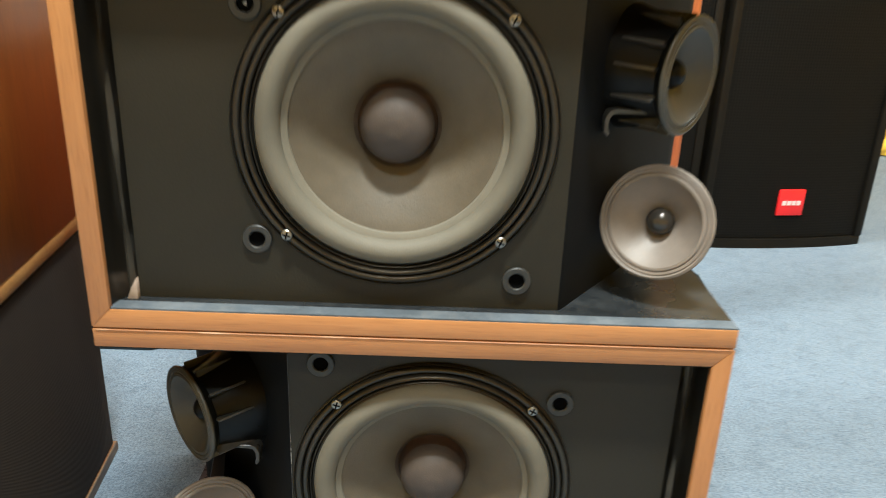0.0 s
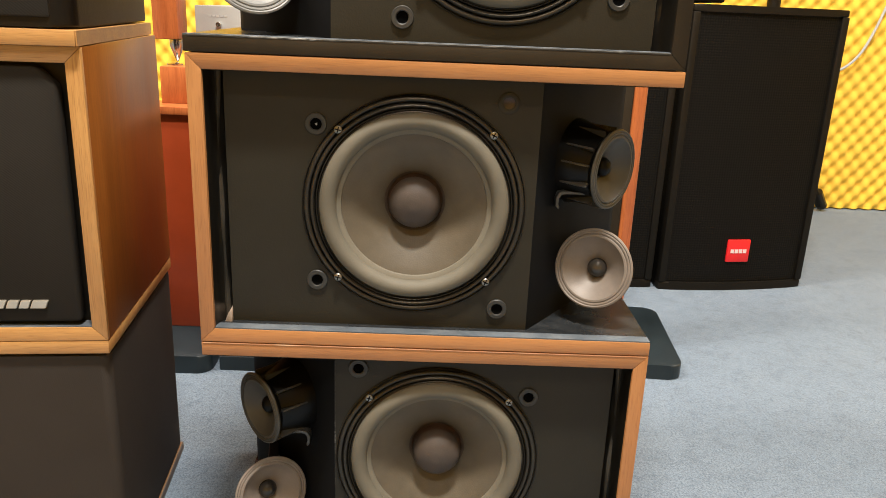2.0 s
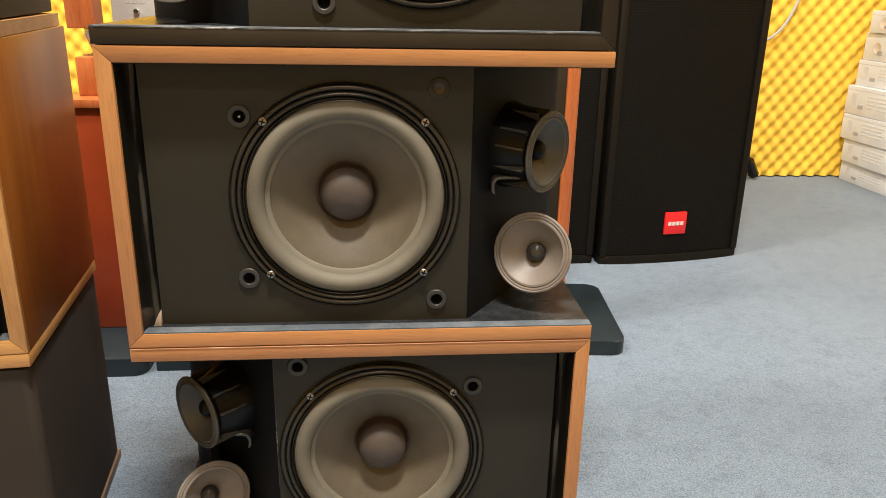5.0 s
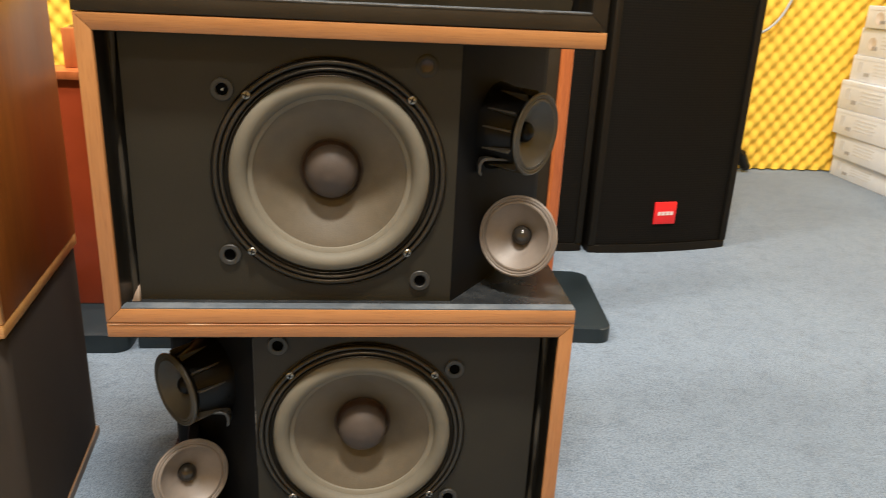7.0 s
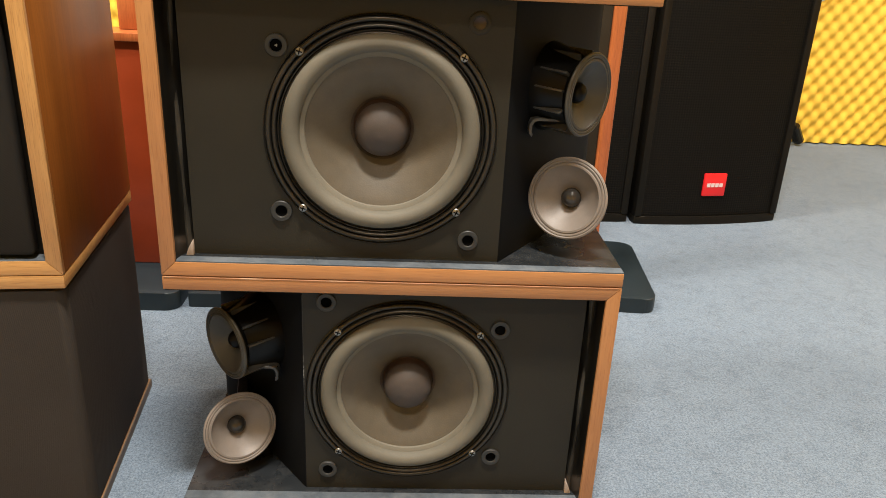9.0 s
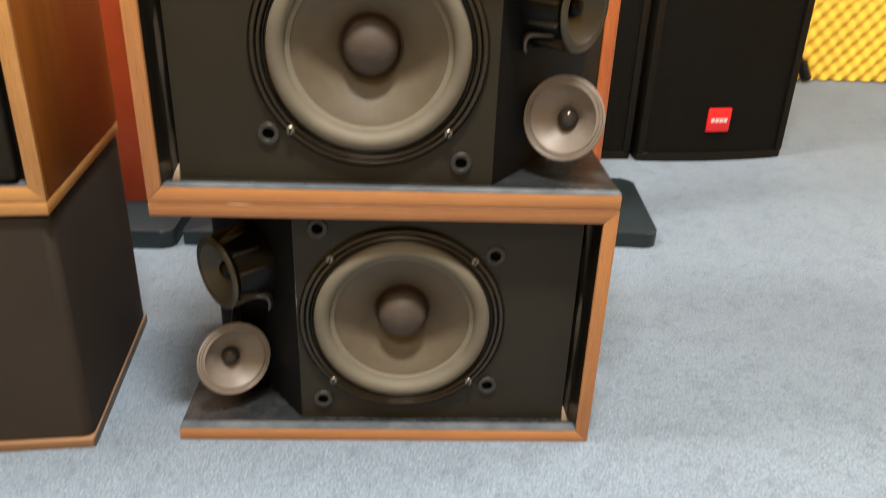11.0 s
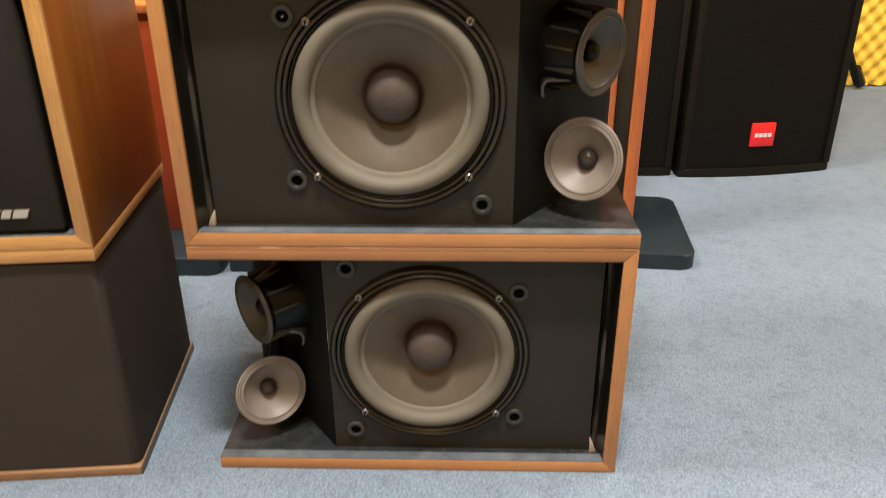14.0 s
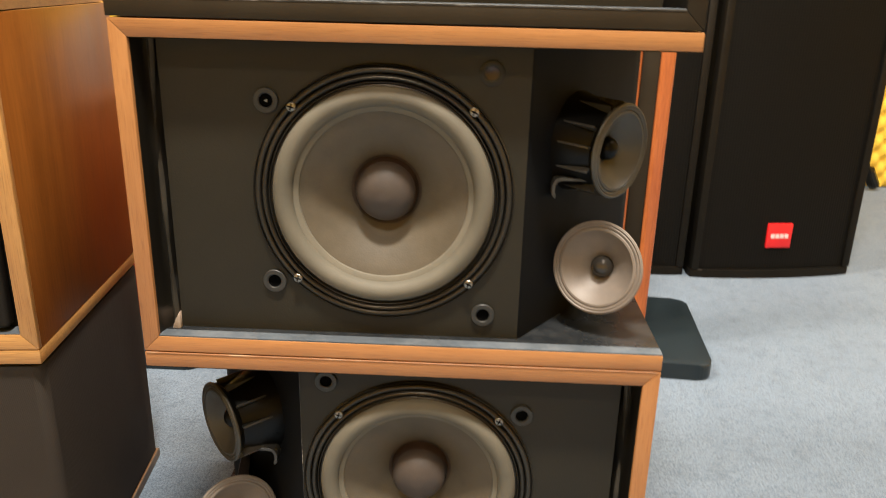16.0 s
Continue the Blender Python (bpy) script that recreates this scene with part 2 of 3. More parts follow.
M_PEG = plain("peg_plastic", (0.026, 0.0255, 0.0235), 0.5, vary=0.12)
M_HOLE = plain("dark_hole", (0.002, 0.002, 0.002), 0.9, vary=0.1, spec=0.02)
M_CHROME = plain("screw_steel", (0.3, 0.28, 0.25), 0.38, 1.0, vary=0.2)
M_TWEETER = plain("tweeter_paper", (0.182, 0.153, 0.13), 0.5, vary=0.12, scale=50, grain=800, bump=0.25)
# Shaded copy of tweeter_paper for the cones turned sideways.
M_TWEETER_SHADED = plain("tweeter_paper_shaded", (0.054, 0.049, 0.038), 0.45, vary=0.12, scale=50, grain=800, bump=0.25)
M_TWEETER_GREY = plain("tweeter_paper_grey", (0.21, 0.21, 0.205), 0.5, vary=0.1, scale=50, grain=800, bump=0.25)
M_TWEETER_CAP = plain("tweeter_cap_metal", (0.05, 0.045, 0.04), 0.08, 0.5, vary=0.15)
M_CAP_DARK = plain("dark_cap", (0.0035, 0.003, 0.0027), 0.35, vary=0.15, spec=0.15)
# Paler than the can: highlights on ribs and bracket put into the colour.
M_RIB_LIT = plain("rib_plastic_highlit", (0.05, 0.047, 0.042), 0.28, vary=0.25)
M_CHASSIS = plain("tweeter_chassis_plastic", (0.0042, 0.004, 0.0036), 0.3, vary=0.3, spec=0.2)
M_RAW = plain("raw_chipboard", (0.5, 0.4, 0.33), 0.85, vary=0.25, scale=120)
M_CLOTH = cloth("black_speaker_cloth", (0.031, 0.0248, 0.02), 0.0016, 0.3)
M_WEAVE = cloth("black_woven_covering", (0.018, 0.0155, 0.0125), 0.003, 0.65)
M_LEATHER = plain("black_leatherette", (0.0055, 0.0046, 0.0036), 0.5, vary=0.2, scale=9, grain=420, bump=0.3, spec=0.25, tint=WARM)
M_GRILLE_CLOTH = cloth("woven_grille_cloth", (0.0125, 0.0105, 0.008), 0.003, 0.4)
M_STEEL_BLACK = plain("black_powder_coat", (0.0095, 0.0165, 0.0205), 0.42, vary=0.15)
M_PA = plain("textured_black_paint", (0.0052, 0.0046, 0.0037), 0.5, vary=0.12, grain=400, bump=0.6, spec=0.25, tint=WARM)
M_PA_GRILLE = perforated("perforated_steel", (0.0045, 0.0039, 0.003), 0.011)
M_RED = plain("red_badge", (0.75, 0.018, 0.02), 0.35, vary=0.06)
M_WHITE_PRINT = plain("white_print", (0.75, 0.62, 0.6), 0.5, vary=0.05)
M_SILVER_PRINT = plain("silver_badge", (0.62, 0.56, 0.48), 0.3, 0.7, vary=0.08)
M_SILVER = plain("silver_fascia", (0.36, 0.36, 0.34), 0.5, 0.2, vary=0.08)
M_PRINT_SILVER = plain("silver_print", (0.5, 0.5, 0.48), 0.4, 0.3, vary=0.05)
M_BOX = plain("white_carton", (0.73, 0.77, 0.83), 0.7, vary=0.09, scale=8)
M_BOX_PRINT = plain("grey_carton_print", (0.62, 0.635, 0.65), 0.7, vary=0.12)
M_BOX_DARK = plain("dark_carton_print", (0.4, 0.4, 0.4), 0.7, vary=0.12)
M_BOX_TAN = plain("tan_carton_emblem", (0.68, 0.61, 0.54), 0.7, vary=0.15)
M_BOX_BLUE = plain("blue_carton", (0.1, 0.2, 0.42), 0.6, vary=0.1)
M_SHEET = plain("white_paper", (0.82, 0.82, 0.82), 0.6, vary=0.04)
M_CABLE = plain("grey_cable", (0.47, 0.49, 0.5), 0.5, vary=0.1)
M_FOAM = plain("yellow_foam", (0.88, 0.55, 0.058), 0.85, vary=0.08, scale=3, grain=500, bump=0.4)
# Assumed foam yellow of the unseen walls, for warm bounce.
M_WALL_WARM = plain("yellow_bounce_wall", (0.7, 0.43, 0.04), 0.9, vary=0.1, scale=24)
M_PAINT = plain("wall_paint", (0.72, 0.7, 0.66), 0.7, vary=0.06, scale=3)
M_CARPET = carpet_material()


# ---- mesh helpers ----
def part(name, bm, material, parent=None, label="", smooth=True):
    bmesh.ops.recalc_face_normals(bm, faces=bm.faces)
    data = bpy.data.meshes.new(name)
    if smooth:
        for f in bm.faces:
            f.smooth = True
        for e in bm.edges:
            if len(e.link_faces) == 2 and e.calc_face_angle(0) > radians(32):
                e.smooth = False
    bm.to_mesh(data)
    bm.free()
    data.materials.append(material)
    ob = new(name, data)
    ob.parent = parent
    if label:
        ob["label"] = label
    return ob


def thing(name, label, category, at=None, group="", kind=""):
    ob = new(name)
    ob.empty_display_size = 0.05
    if at is not None:
        ob.matrix_basis = at
    return tagged(ob, label, category, group, kind)


def prism(points, low, high, axis="y", bevel=0.0012, segments=2, only=None):
    """A polygon, drawn in the plane across the axis, drawn out along it from low to high, with rounded edges."""
    place = {"y": lambda a, b, h: (a, h, b), "z": lambda a, b, h: (a, b, h), "x": lambda a, b, h: (h, a, b)}[axis]
    bm = bmesh.new()
    first = [bm.verts.new(place(a, b, low)) for a, b in points]
    last = [bm.verts.new(place(a, b, high)) for a, b in points]
    bm.faces.new(first)
    bm.faces.new(last[::-1])
    for i in range(len(points)):
        j = (i + 1) % len(points)
        bm.faces.new((first[i], first[j], last[j], last[i]))
    if bevel:
        bmesh.ops.bevel(bm, geom=list(bm.edges), offset=bevel, segments=segments, affect="EDGES", profile=0.5, clamp_overlap=True)
    return bm


def block(x0, x1, y0, y1, z0, z1, bevel=0.0012, segments=2):
    return prism([(x0, z0), (x1, z0), (x1, z1), (x0, z1)], y0, y1, "y", bevel, segments)


def rounded(x0, x1, y0, y1, r, steps=6):
    pts = []
    for cx, cy, a0 in ((x1 - r, y1 - r, 0), (x0 + r, y1 - r, 90), (x0 + r, y0 + r, 180), (x1 - r, y0 + r, 270)):
        for i in range(steps + 1):
            a = radians(a0 + 90 * i / steps)
            pts.append((cx + r * math.cos(a), cy + r * math.sin(a)))
    return pts


def facing(centre, normal):
    """The pose whose z axis points along normal."""
    turn = Vector(normal).normalized().to_track_quat("Z", "Y").to_matrix().to_4x4()
    return Matrix.Translation(centre) @ turn


def lathe(profile, m, segments=64, start_closed=False):
    """A profile of (radius, height) turned about the pose's z axis."""
    bm = bmesh.new()
    rings = []
    for r, h in profile:
        if r < 1e-6:
            rings.append([bm.verts.new(m @ Vector((0, 0, h)))])
        else:
            rings.append([bm.verts.new(m @ Vector((r * math.cos(2 * math.pi * i / segments), r * math.sin(2 * math.pi * i / segments), h))) for i in range(segments)])
    for a, b in zip(rings, rings[1:]):
        for i in range(segments):
            j = (i + 1) % segments
            if len(a) == 1 and len(b) == 1:
                continue
            if len(a) == 1:
                bm.faces.new((a[0], b[i], b[j]))
            elif len(b) == 1:
                bm.faces.new((a[i], a[j], b[0]))
            else:
                bm.faces.new((a[i], a[j], b[j], b[i]))
    return bm


def tube(points, r, segments=8):
    bm = bmesh.new()
    rings = []
    for i, p in enumerate(points):
        ahead = Vector(points[min(i + 1, len(points) - 1)]) - Vector(points[max(i - 1, 0)])
        m = facing(p, ahead)
        rings.append([bm.verts.new(m @ Vector((r * math.cos(2 * math.pi * k / segments), r * math.sin(2 * math.pi * k / segments), 0))) for k in range(segments)])
    for a, b in zip(rings, rings[1:]):
        for k in range(segments):
            bm.faces.new((a[k], a[(k + 1) % segments], b[(k + 1) % segments], b[k]))
    bm.faces.new(rings[0][::-1])
    bm.faces.new(rings[-1])
    return bm


def holed_board(x0, x1, z0, z1, cx, cz, r, y0, y1, n=96):
    """A board across the y axis with a round hole right through it."""
    x0, x1 = min(x0, x1), max(x0, x1)
    angles = sorted({2 * math.pi * i / n for i in range(n)} | {math.atan2(z - cz, x - cx) % (2 * math.pi) for x in (x0, x1) for z in (z0, z1)})
    bm = bmesh.new()
    loops = []
    for y in (y0, y1):
        inner, outer = [], []
        for a in angles:
            c, q = math.cos(a), math.sin(a)
            reach = min((((x1 if c > 0 else x0) - cx) / c) if abs(c) > 1e-9 else 9, (((z1 if q > 0 else z0) - cz) / q) if abs(q) > 1e-9 else 9)
            inner.append(bm.verts.new((cx + r * c, y, cz + r * q)))
            outer.append(bm.verts.new((cx + reach * c, y, cz + reach * q)))
        loops += [inner, outer]
    for a, b in ((loops[0], loops[1]), (loops[1], loops[3]), (loops[3], loops[2]), (loops[2], loops[0])):
        for i in range(len(angles)):
            j = (i + 1) % len(angles)
            bm.faces.new((a[i], a[j], b[j], b[i]))
    return bm


# ---- room ----
WALL_Y = 1.79
floor_bm = bmesh.new()
bmesh.ops.create_grid(floor_bm, x_segments=12, y_segments=12, size=1, matrix=pose(0.35, -0.7, 0) @ Matrix.Diagonal((3.05, 2.8, 1, 1)))
tagged(part("floor", floor_bm, M_CARPET, smooth=False), "blue-grey short-pile carpet with a mottled speckle", "floor", kind="structure")
tagged(part("ceiling", block(-2.8, 3.5, -3.6, 2.2, 2.7, 2.8, 0), M_PAINT), "plain off-white ceiling", "ceiling", kind="structure")
tagged(part("wall_north", block(-2.8, 3.5, WALL_Y, WALL_Y + 0.12, 0, 2.7, 0), M_PAINT), "wall behind yellow acoustic foam", "wall", kind="structure")
# Unseen walls; yellow like the foam is assumed, to warm the reflections.
tagged(part("wall_south", block(-2.8, 3.5, -3.6, -3.5, 0, 2.7, 0), M_WALL_WARM), "unseen wall, assumed foam yellow for warm reflections", "wall", kind="structure")
tagged(part("wall_west", block(-2.8, -2.7, -3.5, WALL_Y, 0, 2.7, 0), M_WALL_WARM), "unseen wall, assumed foam yellow for warm reflections", "wall", kind="structure")
tagged(part("wall_east", block(3.4, 3.5, -3.5, WALL_Y, 0, 2.7, 0), M_WALL_WARM), "unseen wall, assumed foam yellow for warm reflections", "wall", kind="structure")


def foam_sheet(x0, x1, z0, z1):
    """Egg-crate foam: a lattice of rounded bumps, in relief."""
    pitch, deep, step = 0.047, 0.0085, 0.0062
    nx, nz = int((x1 - x0) / step), int((z1 - z0) / step)
    xs, zs = np.linspace(x0, x1, nx + 1), np.linspace(z0, z1, nz + 1)
    gx, gz = np.meshgrid(xs, zs)
    k = 2 * math.pi / pitch
    lift = 2 * (0.5 + 0.5 * np.cos(k * gx) * np.cos(k * gz * 0.86)) ** 0.65 - 1
    sway = 0.003 * np.sin(gx * 5.1 + 1.3 * gz) + 0.002 * np.sin(gz * 7.7 - gx * 2)
    gy = WALL_Y - 0.026 - deep * lift + sway
    verts = np.stack([gx.ravel(), gy.ravel(), gz.ravel()], 1)
    idx = np.arange((nx + 1) * (nz + 1)).reshape(nz + 1, nx + 1)
    faces = np.stack([idx[:-1, :-1].ravel(), idx[:-1, 1:].ravel(), idx[1:, 1:].ravel(), idx[1:, :-1].ravel()], 1)
    data = bpy.data.meshes.new("acoustic_foam")
    data.from_pydata(verts.tolist(), [], faces.tolist())
    data.polygons.foreach_set("use_smooth", [True] * len(faces))
    data.materials.append(M_FOAM)
    return tagged(new("acoustic_foam", data), "yellow egg-crate acoustic foam covering the back wall", "foam panel", kind="structure")


foam_sheet(-1.3, 2.5, 0.004, 1.35)


# ---- right-hand stack: three bookshelf speakers with their grilles off ----
W, H, D, T = 0.43, 0.268, 0.25, 0.0135
FRONT = 0.0205  # how far the baffle sits behind the front edges


def woofer(parent, cx, cz, black, out=0.0):
    m = facing((cx, FRONT, cz), (0, -1, 0))
    frame_line = [(0.1042, -0.002), (0.1042, 0.0016), (0.1034, 0.0026), (0.1028, 0.0018)]
    for centre, half, crown in ((0.0998, 0.0026, 0.0034), (0.0944, 0.0024, 0.0046), (0.0906, 0.001, 0.0036)):
        frame_line += [(centre + half * math.cos(math.pi * i / 8), 0.0014 + crown * math.sin(math.pi * i / 8)) for i in range(9)]
        frame_line.append((centre - half - 0.0001, 0.0002))
    frame_line += [(0.0893, 0.0036), (0.0884, 0.0042), (0.0877, 0.001), (0.0876, -0.006)]
    ring = part("woofer", lathe(frame_line, m, 96), M_GASKET, parent, "black woofer frame with ribbed gasket rings")
    roll = [(0.0885, 0.0024)] + [(0.0802 + 0.0081 * math.cos(math.pi * i / 10), 0.002 + 0.0082 * math.sin(math.pi * i / 10)) for i in range(11)]
    lip = [(0.0723, 0.0021), (0.0714, 0.0018), (0.0692, 0.0009), (0.0682, 0.0003), (0.0678, -0.0006), (0.0677, -0.0022)]
    part("surround", lathe(roll, m, 96), M_SURROUND, ring, "olive-grey foam surround")
    part("surround_lip", lathe(lip, m, 96), M_LIP, ring, "pale glued lip of the surround")
    def sink(r):
        return -0.0016 - 0.027 * ((0.0679 - r) / 0.0454) ** 1.2

    cone = [(r, sink(r)) for r in (0.0679 - 0.0454 * i / 12 for i in range(13))]
    part("cone", lathe(cone, m, 96), M_CONE_GREY if black else M_CONE, ring, "grey paper cone" if black else "brown-grey paper cone")
    # Darker, browner ring where the cone meets the cap.
    part("neck_ring", lathe([(r, sink(r) + 0.0004) for r in (0.0292, 0.028, 0.0268, 0.0256, 0.0244)], m, 64), M_NECK_RING, ring, "dark brown ring round the neck")
    part("glue_ring", lathe([(0.0266, sink(0.0266) + 0.0003), (0.0258, -0.0238), (0.0249, -0.0208), (0.0242, -0.0196 + out), (0.0234, -0.0202 + out)], m, 64), M_GLUE, ring, "brown glue bead")
    dome = [(0.0244, -0.0208), (0.0244, -0.0155 + out)] + [(0.024 * math.cos(a), -0.0155 + out + 0.0135 * math.sin(a)) for a in (0.15, 0.35, 0.6, 0.85, 1.08, 1.22)] + [(0.0062, -0.0021 + out), (0.003, -0.002 + out), (0, -0.002 + out)]
    part("dust_cap", lathe(dome, m, 64), M_CAP, ring, "domed grey-brown dust cap")
    for sx, sz in ((-1, 1), (1, 1), (1, -1), (-1, -1)):
        at = facing((cx + sx * 0.0702, FRONT - 0.0047, cz + sz * 0.0702), (0, -1, 0))
        head = lathe([(0.0038, -0.002), (0.0038, 0.0008), (0.0032, 0.0015), (0.002, 0.0018), (0, 0.0019)], at, 12)
        screw = part("screw", head, M_CHROME, ring, "bright steel screw")
        cross = bmesh.new()
        for turn in (25 + 40 * sx, 115 + 40 * sx):
            bar = block(-0.0027, 0.0027, -0.00055, 0.00055, 0.0004, 0.00195, 0, 1)
            bmesh.ops.transform(bar, matrix=at @ Matrix.Rotation(radians(turn), 4, "Z"), verts=bar.verts)
            scratch = bpy.data.meshes.new("cross_slot")
            bar.to_mesh(scratch)
            cross.from_mesh(scratch)
            bpy.data.meshes.remove(scratch)
            bar.free()
        part("cross_slot", cross, M_HOLE, screw, "dark cross slot")


def grille_peg(parent, cx, cz, flush=False, peg_stub=False):
    m = facing((cx, FRONT, cz), (0, -1, 0))
    rise = 0.5 if flush else 1.0
    ring = part("grille_socket", lathe([(0.0098, -0.001), (0.0098, 0.0018 * rise), (0.0093, 0.0024 * rise), (0.0062, 0.0024 * rise), (0.0054, 0.0018 * rise), (0.0051, -0.001)], m, 32), M_BAFFLE if flush else M_PEG, parent, "black painted grille socket" if flush else "grey plastic grille socket")
    part("hole", lathe([(0.0054, 0.0014 * rise), (0.005, 0.0013 * rise), (0.0043, 0.0004), (0, 0.0002)], m, 9), M_GLUE if flush else M_HOLE, ring, "dull brown socket hole" if flush else "dark socket hole")
    if peg_stub:
        # Peg stub in the hole; its highlight is the pale colour.
        part("peg_stub", prism([(cx - 0.001, cz), (cx + 0.0012, cz + 0.0012), (cx + 0.0011, cz - 0.0012)], FRONT - 0.003, FRONT - 0.0008, "y", 0), M_STUB_LIT, ring, "peg stub, its highlight painted pale")


def tweeter(parent, centre, normal, radius, material, length, cap_material, flare):
    """A cone tweeter on a ribbed plastic can."""
    m = facing(centre, normal)
    s = radius / 0.038
    waist = (0.0335 if flare > 0.03 else 0.0262) * s
    can = lathe([(0.0, -length), (flare * s, -length), (flare * s * 0.99, -length * 0.94), (waist, -0.013), (0.0325 * s, -0.008), (0.0352 * s, -0.005), (0.036 * s, -0.002), (0.0345 * s, 0.0)], m, 48)
    fins = []
    for a in (() if flare < 0.03 else (15, 45, 80, 110, 145, 170, 200, 235, 262, 290, 325)):
        turn = m @ Matrix.Rotation(radians(a), 4, "Z")
        fin = block(0.024 * s, 0.0392 * s, -0.0009, 0.0009, -length * 0.85, -0.006, 0.0003, 1)
        bmesh.ops.transform(fin, matrix=turn, verts=fin.verts)
        fins.append(fin)
    body = part("tweeter", can, M_CHASSIS, parent, "black ribbed tweeter can")
    for fin in fins:
        part("rib", fin, M_RIB_LIT, body)
    part("rim", lathe([(0.0345 * s, -0.0022), (0.038 * s, -0.0018), (0.0385 * s, -0.0006), (0.0381 * s, 0.0006), (0.0368 * s, 0.0012), (0.0357 * s, 0.0004), (0.035 * s, 0.001), (0.0338 * s, 0.0008), (0.033 * s, -0.0004)], m, 64), material, body, "pressed tweeter rim")
    part("cone", lathe([(0.0333 * s, -0.0002), (0.0322 * s, 0.0009), (0.0305 * s, 0.0009), (0.0294 * s, -0.0006), (0.022 * s, -0.0058), (0.014 * s, -0.011), (0.009 * s, -0.0148), (0.0085 * s, -0.017)], m, 64), material, body, "pressed paper tweeter cone")
    cap = [(0.0096 * s, -0.0152)] + [(0.0096 * s * math.cos(a), -0.013 + 0.0088 * math.sin(a)) for a in (0.0, 0.25, 0.5, 0.8, 1.1, 1.35)] + [(0, -0.0042)]
    part("dust_cap", lathe(cap, m, 32), cap_material, body, "shiny dark metal dust cap")
    return body


def bookshelf_speaker(at, flipped, wood_x, wood_z, wx, wz, edge, pegs, label, black=False):
    """Sloped-baffle speaker: slabs above and below, one closed side, tweeters on the open side."""
    root = thing("bookshelf_speaker", label, "speaker", at, "stacked bookshelf speakers")
    fx = (lambda x: W - x) if flipped else (lambda x: x)

    def shape(points):
        return [(fx(a), b) for a, b in points]

    part("top_panel", prism(shape([(0, H), (W, H), (W, H - T), (T, H - T)]), 0, D, "y", 0.001), wood_x, root)
    part("bottom_panel", prism(shape([(0, 0), (W, 0), (W, T), (T, T)]), 0, D, "y", 0.0007), wood_x, root)
    part("side_panel", prism(shape([(0, 0), (T, T), (T, H - T), (0, H)]), 0, D, "y", 0.0007), wood_z, root)
    part("ledge", prism(shape([(T, 0.0008), (W - 0.0002, 0.0008), (W - 0.0002, D - 0.01), (T, D - 0.01)]), T - 0.001, T + 0.0006, "z", 0), M_GLOSSY, root, "glossy black inner ledge")
    # Overhead light on the ledge's front, painted as a paler, dusty strip.
    part("lit_strip", prism(shape([(T + 0.0005, 0.0006), (W - 0.0004, 0.0006), (W - 0.0004, 0.0125), (T + 0.0005, 0.0125)]), T, T + 0.0012, "z", 0), M_DUST_LIT, root, "dusty front of the ledge, overhead light painted in")
    if black:
        part("worn_glint_edge", block(fx(W - 0.004), fx(T), -0.0003, 0.0012, T - 0.0008, T + 0.0008, 0.0003, 1), M_SCUFF_GLINT, root, "vinyl edge rubbed pale in places")
        part("worn_glint_edge", block(min(fx(0.0262), fx(0.0268)), max(fx(0.0262), fx(0.0268)), FRONT - 0.0004, FRONT + 0.001, T + 0.004, H - T - 0.004, 0.0001, 1), M_SHEEN_RUB, root, "baffle edge rubbed grey")
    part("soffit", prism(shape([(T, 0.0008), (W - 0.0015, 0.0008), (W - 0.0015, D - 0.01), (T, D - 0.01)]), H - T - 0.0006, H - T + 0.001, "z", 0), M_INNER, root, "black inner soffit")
    wing = [(edge, FRONT), (edge + 0.003, FRONT + 0.0025), (0.4, 0.143), (0.417, 0.168), (0.4232, 0.178)]
    low, up = T + 0.0007, H - T - 0.0007
    part("baffle", holed_board(fx(0.0265), fx(edge), low, up, fx(wx), wz, 0.089, FRONT, FRONT + 0.015), M_BAFFLE, root, "black painted front baffle")
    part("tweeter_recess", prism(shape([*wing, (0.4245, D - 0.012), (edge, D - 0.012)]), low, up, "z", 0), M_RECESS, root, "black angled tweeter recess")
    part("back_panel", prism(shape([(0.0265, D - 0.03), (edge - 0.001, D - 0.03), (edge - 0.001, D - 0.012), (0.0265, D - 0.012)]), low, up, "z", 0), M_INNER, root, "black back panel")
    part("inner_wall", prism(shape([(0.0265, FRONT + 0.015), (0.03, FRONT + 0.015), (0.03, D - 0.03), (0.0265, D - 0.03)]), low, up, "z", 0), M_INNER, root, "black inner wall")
    film, sheen_streak = bmesh.new(), bmesh.new()
    rows, ridge = [], []
    for k in range(33):
        z = low + (up - low) * k / 32
        sway, fold = math.sin(k * 0.33 + 0.6), math.sin(k * 0.57 + 2.0)
        line = [(T, 0.004), (T + 0.0015, 0.010), (T + 0.0025, 0.016), (T + 0.0044 + 0.0006 * sway, 0.0205),
                (T + 0.0074 + 0.0008 * fold, 0.0245), (T + 0.0100 + 0.0007 * sway, 0.0265), (T + 0.0134, FRONT + 0.0135)]
        rows.append([film.verts.new((fx(a), b, z)) for a, b in line])
        wide = max(0.0004, 0.0021 + 0.0011 * math.sin(k * 0.41 + 1.1))
        mid = T + 0.0062 + 0.001 * math.sin(k * 0.23 + 0.4)
        ridge.append([sheen_streak.verts.new((fx(mid + o), b, z)) for o, b in ((-wide, 0.0222), (0, 0.0212), (wide, 0.0236))])
    for mesh, lines in ((film, rows), (sheen_streak, ridge)):
        for lower, higher in zip(lines, lines[1:]):
            for i in range(len(lower) - 1):
                mesh.faces.new((lower[i], lower[i + 1], higher[i + 1], higher[i]) if not flipped else (lower[i + 1], lower[i], higher[i], higher[i + 1]))
